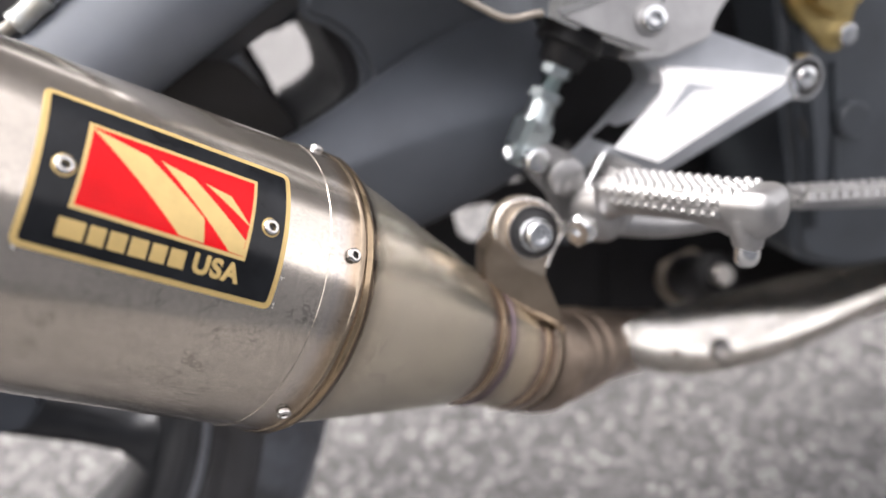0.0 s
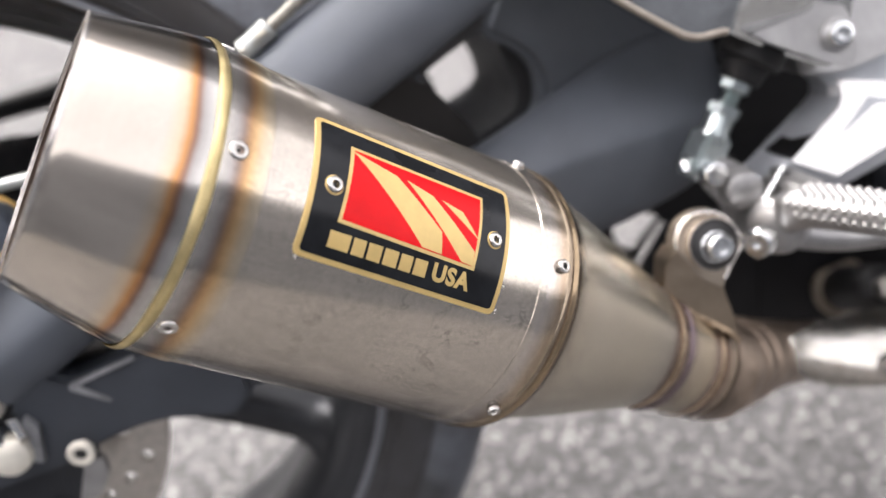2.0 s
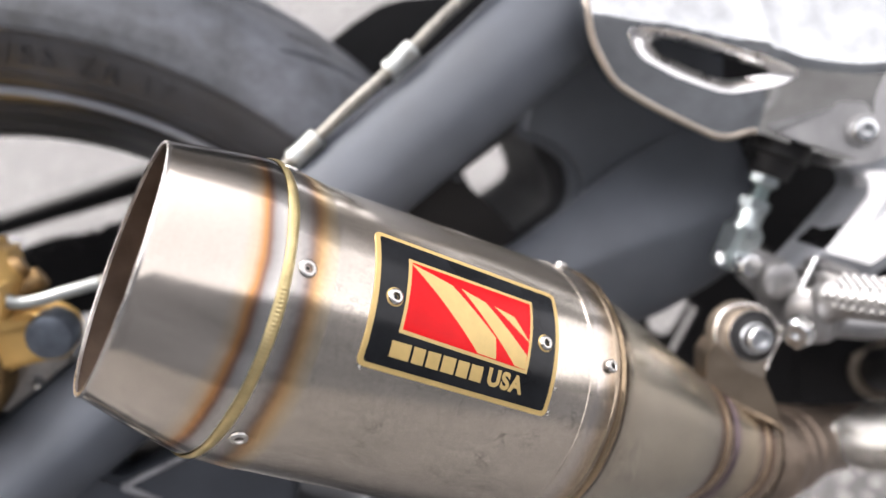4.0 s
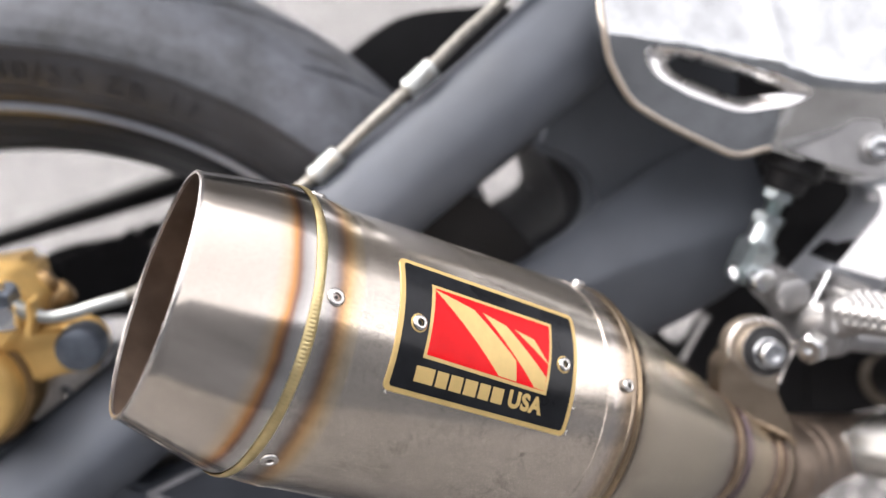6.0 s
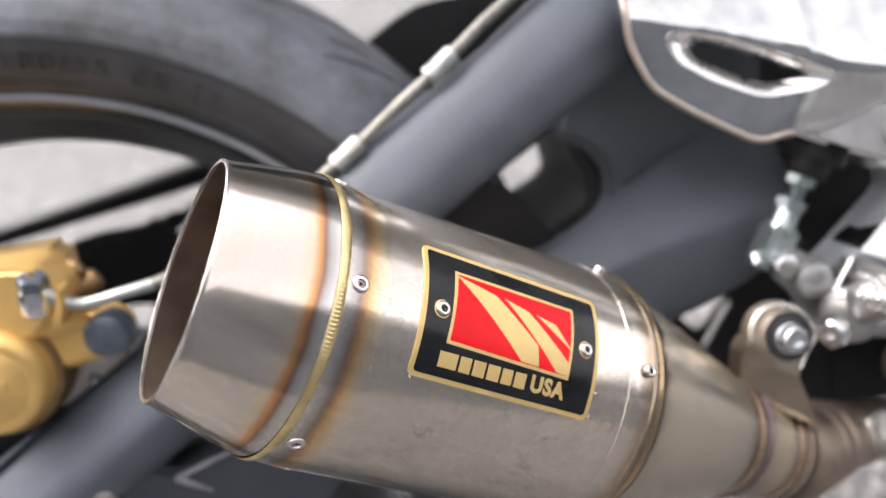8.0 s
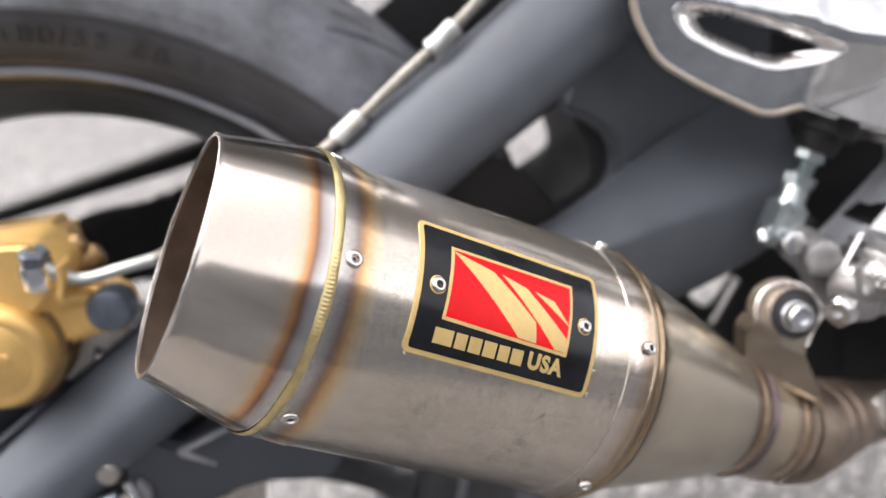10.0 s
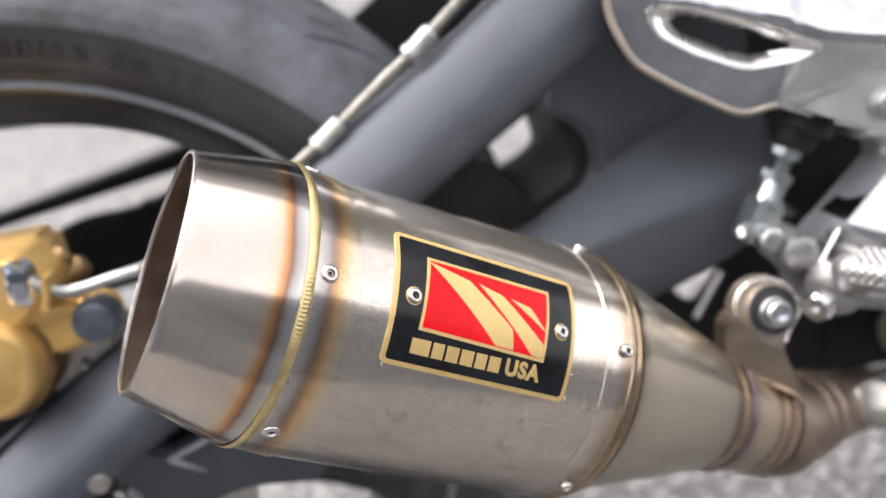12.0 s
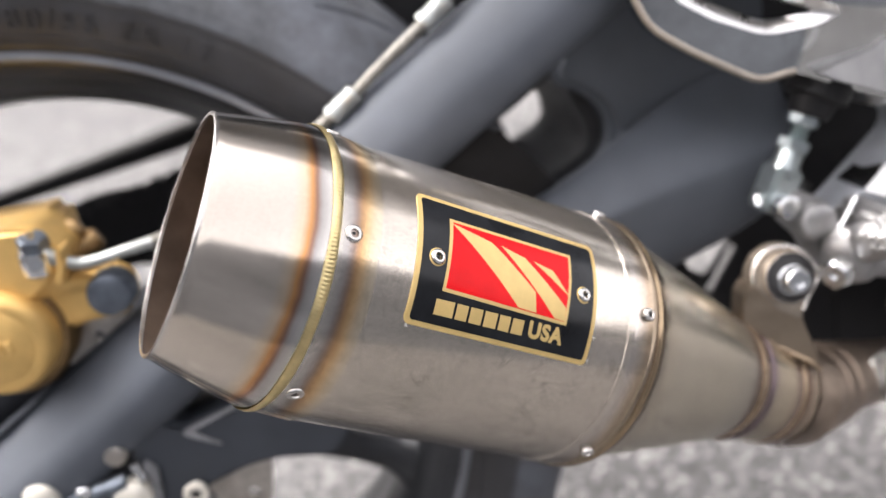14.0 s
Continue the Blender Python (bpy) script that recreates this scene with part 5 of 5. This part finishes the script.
        y += (0.50 + 0.34 * f) * (0.003 * u * u if u < 1 else z - z0)
        low = float(np.interp(x, (0.405, 0.437, 0.446), (0.1571, 0.1635, 0.167)))
        return y - 0.10 * f * max(0.0, low - z)
    bm = slab(rounded(edge, 0.007, 4), 0, -0.060, 0.0036, holes=(rounded(slot, 0.003, 3)[::-1],), seg=3, tops=lambda x, z: swell(x, z), cuts=[0.131 + 0.0025 * k for k in range(54)], creases=[((0.330 + 0.008 * k, 0.0), (1.0, 0.0)) for k in range(16)] + [((0.396, 0.0), (1.0, 0.0)), ((0.404, 0.0), (1.0, 0.0))])
    for v in bm.verts:
        if abs(v.co.y + 0.060) < 1e-6:
            v.co.y = swell(v.co.x, v.co.z) + 0.006
    heel = part("heel_guard", bm, SCUFFED, bike, "polished aluminium heel guard with a long slot")
    lip = [p for p in rounded(edge, 0.007, 4) if p[0] < 0.4010 and p[1] < 0.25]
    part("rolled_edge", tube([(x + 0.0008, swell(x, z) + 0.0004, z + 0.0010) for x, z in lip], 0.0017, 12, 2), BEIGE_EDGE, heel, "pale rounded edge")
    rim, throat = rounded(slot, 0.003, 3), rounded(throat, 0.0025, 3)
    bm = bmesh.new()
    loops = [[bm.verts.new((a[0] + (b[0] - a[0]) * t, swell(a[0], a[1]) * (1 - t) + swell(b[0], b[1]) * t + d, a[1] + (b[1] - a[1]) * t)) for a, b in zip(rim, throat)] for t, d in ((-0.04, 0.0012), (0.0, -0.0004), (0.14, -0.0002), (0.6, 0.0030), (1.0, 0.0060), (1.0, 0.0066))]
    for a, b in zip(loops, loops[1:]):
        for k in range(len(a)):
            j = (k + 1) % len(a)
            bm.faces.new((a[k], a[j], b[j], b[k]))
    bmesh.ops.recalc_face_normals(bm, faces=bm.faces)
    part("slot_rim", bm, SCUFF_RIM, heel, "funnelled slot edge")
    tab = [(0.4090, 0.1550), (0.437, 0.1612), (0.4415, 0.1655), (0.4560, 0.1620), (0.4605, 0.1480), (0.4600, 0.1390), (0.456, 0.1345), (0.4458, 0.1378), (0.4198, 0.1492)]
    bm = slab(rounded(tab, 0.002, 3), 0, -0.060, 0.0006, tops=lambda x, z: swell(x, z) - 0.0006 + 0.50 * (z - 0.164))
    for v in bm.verts:
        if abs(v.co.y + 0.060) < 1e-6:
            v.co.y = swell(v.co.x, v.co.z) + 0.002
    part("mount_tab", bm, CAST, heel, "dull cast mounting tab")
    at = Vector((0.4506, swell(0.4506, 0.1500) - 0.0076, 0.1500))
    tilt = (0.0, -0.96, 0.20)
    socket_bolt(at, tilt, 0.0060, 0.005, CHROME, heel, "bright socket bolt", washer=0.0)
    disc_turn([(-0.004, 0.0080), (0.0008, 0.0080), (0.0012, 0.0074)], at, tilt, CAST, "bolt_seat", heel)
    # rear brake master cylinder: rubber boot, threaded rod, clevis
    rod = Vector((0.3945, -0.068, 0.0915)) - Vector((0.4235, -0.066, 0.146))
    rod.normalize()
    top = Vector((0.4252, -0.0600, 0.1480))
    m = facing(top, rod)
    cyl = part("brake_cylinder", lathe([(-0.03, 0.014), (-0.002, 0.014), (-0.002, 0.0160), (0.0100, 0.0160), (0.0112, 0.0148), (0.0112, 0.0115), (0.0190, 0.0105), (0.0205, 0.0095), (0.0205, 0.004)], 40, (True, True)), BLACK, bike, "black rubber boot of the rear brake cylinder", m)
    for z, r, h, nm in ((0.0195, 0.0068, 0.0062, "nut"), (0.0330, 0.0074, 0.0056, "nut")):
        hex_nut(top + rod * z, rod, r, h, ZINC, cyl, "zinc lock nut", nm, 0.002, 0.3)
    bm = lathe([(0.0250 + 0.00045 * k, 0.0048 if k % 2 else 0.0040) for k in range(22)], 24)
    part("threaded_rod", bm, ZINC, cyl, "zinc threaded rod", m, 0)
    bm = lathe([(0.038, 0.0066), (0.046, 0.0068), (0.047, 0.0073), (0.050, 0.0073)], 28)
    part("clevis_neck", bm, ZINC, cyl, "", m)
    bm = box(-0.0082, 0.0082, -0.0076, 0.0076, 0.047, 0.071, 0.0018)
    part("clevis", bm, ZINC, cyl, "zinc-plated clevis", m)
    disc_turn([(-0.018, 0.0060), (0.002, 0.0060), (0.0028, 0.0052)], Vector((0.3955, -0.0770, 0.0905)), OUT, CHROME, "clevis_pin", cyl, "steel pin head")
    part("split_pin", tube([(0.388, -0.064, 0.096), (0.3845, -0.068, 0.096), (0.384, -0.071, 0.092)], 0.0022, 10, 4), CHROME, cyl, "")
    # brake arm that the clevis pulls, with its pivot under the footrest
    lever = part("brake_lever", slab(rounded([(0.394, 0.094), (0.404, 0.097), (0.418, 0.088), (0.430, 0.070), (0.424, 0.052), (0.408, 0.052), (0.404, 0.070), (0.392, 0.084)], 0.004), -0.074, -0.066, 0.0018), CAST, bike, "bare aluminium brake lever and pedal")
    part("lever_boss", lathe([(0.0, 0.0095), (0.016, 0.0092), (0.017, 0.008)], 36, (True, True)), CAST, lever, "", facing((0.409, -0.066, 0.081), OUT))
    part("return_spring", tube([(0.4285, -0.082, 0.0905), (0.418, -0.084, 0.076), (0.4125, -0.085, 0.0695)], 0.0013, 10, 4), CHROME, lever, "thin steel spring leg")
    disc_turn([(-0.012, 0.0130), (0.0, 0.0130), (0.001, 0.0142), (0.004, 0.0142), (0.005, 0.0130), (0.006, 0.0118), (0.010, 0.0115), (0.011, 0.0100)], (0.4222, -0.0899, 0.0645), (-0.7900, -0.6109, -0.0519), CAST, "pivot_collar", lever, "stacked steel collars")
    hex_nut((0.4078, -0.1010, 0.0635), (-0.7900, -0.6109, -0.0519), 0.0070, 0.0085, CHROME, lever, "bright hexagon bolt", "pivot_bolt", 0.001)
    part("pedal_arm", tube([(0.424, -0.083, 0.058), (0.455, -0.092, 0.052), (0.500, -0.105, 0.056), (0.525, -0.112, 0.062), (0.60, -0.122, 0.052)], [0.007, 0.006, 0.0055, 0.0055, 0.005], 16, 6), CAST, lever, "")
    # ribbed toe pad of the pedal
    bm = box(0.506, 0.585, -0.128, -0.108, 0.0555, 0.0640, 0.003, 2)
    bmesh.ops.transform(bm, matrix=pose(0.545, -0.118, 0.06, 0, 7, -4) @ pose(-0.545, 0.118, -0.06), verts=bm.verts)
    pad = part("toe_pad", bm, CAST, lever, "ribbed aluminium toe pad")
    for k in range(12):
        for j in range(3):
            bm = bmesh.new()
            bmesh.ops.create_cone(bm, cap_ends=True, segments=4, radius1=0.0034, radius2=0.0012, depth=0.004, matrix=pose(0.512 + 0.0062 * k, -0.125 + 0.007 * j, 0.0635 - 0.0007 * k + 0.0035, 0, 7, 45))
            part("grip_tooth", bm, CAST, lever, "", None, 0)


foot_controls()


def foot_peg():
    """Folding footrest: a ribbed bar that sticks out to the side, with a feeler below its end."""
    # local: x along the peg (outboard), y back, z up
    base, end = Vector((0.4195, -0.1040, 0.0785)), Vector((0.4535, -0.1725, 0.0835))
    ax = (end - base).normalized()
    up = Vector((0, 0, 1))
    up = (up - ax * up.dot(ax)).normalized()
    m = Matrix((ax, up.cross(ax), up)).transposed().to_4x4()
    m.translation = base
    L = (end - base).length
    bm = bmesh.new()
    rows = []
    for x, hy, zt, zb in ((-0.006, 0.006, 0.006, -0.010), (0.002, 0.0115, 0.0085, -0.012), (0.012, 0.0115, 0.0085, -0.0075), (0.045, 0.0110, 0.0085, -0.0065), (0.056, 0.0115, 0.0085, -0.009), (0.064, 0.0120, 0.0095, -0.012), (L - 0.005, 0.0120, 0.0105, -0.010), (L, 0.0105, 0.0095, -0.008), (L + 0.003, 0.006, 0.006, -0.003)):
        ring = [(-hy, zt * 0.5), (-hy * 0.75, zt), (hy * 0.75, zt), (hy, zt * 0.5), (hy * 0.8, zb * 0.5), (hy * 0.5, zb), (-hy * 0.5, zb), (-hy * 0.8, zb * 0.5)]
        rows.append([bm.verts.new((x, y, z)) for y, z in ring])
    for a, b in zip(rows, rows[1:]):
        for k in range(8):
            bm.faces.new((a[k], a[(k + 1) % 8], b[(k + 1) % 8], b[k]))
    bm.faces.new(rows[0])
    bm.faces.new(rows[-1])
    peg = part("footpeg", bm, CAST, bike, "bare aluminium folding footpeg with ribbed grip", m, 60)
    mod = peg.modifiers.new("round", "BEVEL")
    mod.width, mod.segments = 0.0016, 2
    tooth = bmesh.new()
    bmesh.ops.create_cone(tooth, cap_ends=True, segments=4, radius1=0.0028, radius2=0.0010, depth=0.0026, matrix=pose(0, 0, 0.0012, 0, 0, 45))
    first = part("grip_tooth", tooth, CAST, peg, "", m @ pose(0.008, -0.008, 0.0083), 0)
    for i in range(15):
        for j in range(6):
            if i == j == 0 or (i > 12 and j < 2):
                continue
            t = new("grip_tooth", first.data)
            t.parent = peg
            if j < 2:
                t.matrix_basis = pose(0.0055 + 0.0043 * i, -0.0108 + 0.0004 * j, 0.0002 + 0.0043 * j, 68 - 20 * j, 0, 0)
            else:
                t.matrix_basis = pose(0.0055 + 0.0043 * i, -0.0080 + 0.0050 * (j - 2), 0.0080 + 0.0008 * (i > 12), 0, 0, 0)
    part("feeler_mount", lathe([(-0.004, 0.0090), (0.004, 0.0068), (0.009, 0.0056)], 24, (True, True)), CAST, peg, "", facing(m @ Vector((0.0660, -0.002, -0.006)), (0.0, -0.10, -1)))
    part("feeler", lathe([(0.0, 0.0052), (0.004, 0.0054), (0.0068, 0.0048), (0.0088, 0.003), (0.0092, 0.0005)], 28, (True, True)), CHROME, peg, "bright round-ended feeler bolt", facing(m @ Vector((0.0660, -0.003, -0.0135)), (0.0, -0.10, -1)))
    part("peg_hinge", box(0.425, 0.441, -0.106, -0.066, 0.066, 0.087, 0.004, 3), CAST, peg, "")


foot_peg()


# ---- frame and engine side ----
def frame_side():
    out = rounded([(0.560, 0.20), (0.5685, 0.146), (0.5777, 0.115), (0.5802, 0.0825), (0.5916, 0.0364), (0.600, -0.022), (0.64, -0.038), (0.90, -0.05), (1.0, 0.1), (1.0, 0.32), (0.62, 0.36)], 0.015)
    fr = part("frame_plate", slab(out, -0.022, 0.20, 0.006, seg=3), FRAME, bike, "dark grey painted frame casting")
    part("frame_web", slab(rounded([(0.574, 0.16), (0.586, 0.115), (0.600, 0.05), (0.606, 0.0), (0.612, 0.0), (0.612, 0.06), (0.600, 0.118), (0.588, 0.16)], 0.003), -0.028, -0.020, 0.002), FRAME, fr, "")
    disc_turn([(0.0, 0.0115), (0.005, 0.0112), (0.0065, 0.010), (0.0065, 0.002)], (0.626, -0.024, 0.069), OUT, FRAME, "round_cap", fr, "dark round cap")
    part("crease", tube([(0.6124, -0.0235, 0.1045), (0.617, -0.0240, 0.070), (0.6228, -0.0235, 0.0254)], 0.0016, 10, 4), FRAME, fr, "thin raised crease")
    part("slot", slab(rounded([(0.5867, 0.0754), (0.590, 0.075), (0.5938, 0.0622), (0.5907, 0.0609)], 0.001, 3), -0.0290, -0.0270, 0.0003), HOLE, fr, "dark slot")
    gp = rounded([(0.570, 0.180), (0.5700, 0.1450), (0.5771, 0.1345), (0.5941, 0.1177), (0.6020, 0.1122), (0.6100, 0.1128), (0.6155, 0.1269), (0.6184, 0.1398), (0.624, 0.180)], 0.004)
    g = part("pivot_plate", slab(gp, -0.031, -0.022, 0.0015), GOLDPLATE, fr, "yellow zinc swingarm pivot plate")
    hex_nut((0.5975, -0.031, 0.150), OUT, 0.016, 0.010, GOLDPLATE, fr, "large yellow zinc pivot nut", "pivot_nut", 0.006)
    socket_bolt((0.6085, -0.031, 0.1220), OUT, 0.0060, 0.006, CHROME, fr, "small socket bolt", dome=0.1)
    # black engine and underside
    part("engine_case", box(0.66, 1.10, 0.05, 0.20, -0.05, 0.10, 0.02, 3), BLACK, fr, "")
    part("under_tray", box(0.50, 0.84, 0.07, 0.15, -0.10, 0.06, 0.012, 3), BLACK, fr, "black plastic under the swingarm pivot")
    # added black fill, hides the ground below the pivot
    part("linkage", slab(rounded([(0.452, -0.020), (0.462, 0.028), (0.500, 0.034), (0.522, 0.075), (0.60, 0.075), (0.62, -0.08), (0.50, -0.085), (0.460, -0.060)], 0.01), 0.075, 0.10, 0.003), BLACK, fr, "plain black fill below the swingarm pivot")
    gap = [(0.394, 0.025), (0.4177, 0.0245), (0.4296, 0.0200), (0.4122, -0.0010), (0.4061, -0.0013), (0.3974, 0.0065)]
    notch = [(0.4289, 0.0463), (0.4466, 0.0357), (0.4324, 0.0360)]
    notch_2 = [(0.476, 0.0583), (0.4904, 0.0444), (0.4696, 0.0496)]
    strip = [(0.4085, -0.0150), (0.4140, -0.0165), (0.4345, 0.0140), (0.4290, 0.0165)]
    part("linkage_arm", slab(rounded([(0.338, 0.085), (0.345, -0.075), (0.40, -0.085), (0.505, -0.085), (0.505, 0.085)], 0.01), 0.060, 0.064, 0.0005, holes=tuple(rounded(h, r, 3)[::-1] for h, r in ((gap, 0.003), (strip, 0.0015), (notch, 0.001), (notch_2, 0.001)))), BLACK, fr, "black suspension arm with an opening")
    for p in ((0.487, 0.036, 0.018), (0.462, 0.036, 0.004)):
        socket_bolt(p, OUT, 0.0065, 0.006, GREYBOLT, fr, "dull bolt")
    # black box stands in for the deep shade behind bracket and brake cylinder
    part("shadow_wall", box(0.405, 0.60, 0.02, 0.05, 0.078, 0.24, 0.008, 2), BLACK, fr, "black box filling the shaded gap behind the bracket")
    # unseen tail and tank above the wheel, added for the strip mirrored on the can
    bm = bmesh.new()
    secs = []
    for x, hw, z0, z1 in ((-0.32, 0.03, 0.60, 0.64), (-0.15, 0.06, 0.55, 0.62), (0.05, 0.10, 0.38, 0.60), (0.30, 0.12, 0.36, 0.58), (0.55, 0.14, 0.38, 0.60), (0.70, 0.16, 0.40, 0.72), (0.90, 0.17, 0.36, 0.80), (1.15, 0.14, 0.40, 0.74)):
        secs.append([bm.verts.new((x, MID + y, z)) for y, z in ((-hw, z0 + 0.02), (-hw * 0.6, z0), (hw * 0.6, z0), (hw, z0 + 0.02), (hw, z1 - 0.03), (hw * 0.6, z1), (-hw * 0.6, z1), (-hw, z1 - 0.03))])
    for a, b in zip(secs, secs[1:]):
        for k in range(8):
            bm.faces.new((a[k], a[(k + 1) % 8], b[(k + 1) % 8], b[k]))
    bm.faces.new(secs[0])
    bm.faces.new(secs[-1])
    bmesh.ops.recalc_face_normals(bm, faces=bm.faces)
    cowl = part("tail_cowl", bm, COWL, bike, "silver-grey tail and tank above the wheel, unseen, added for reflections", None, 60)
    cowl.modifiers.new("round", "SUBSURF").levels = 2
    cowl.modifiers["round"].render_levels = 2


frame_side()
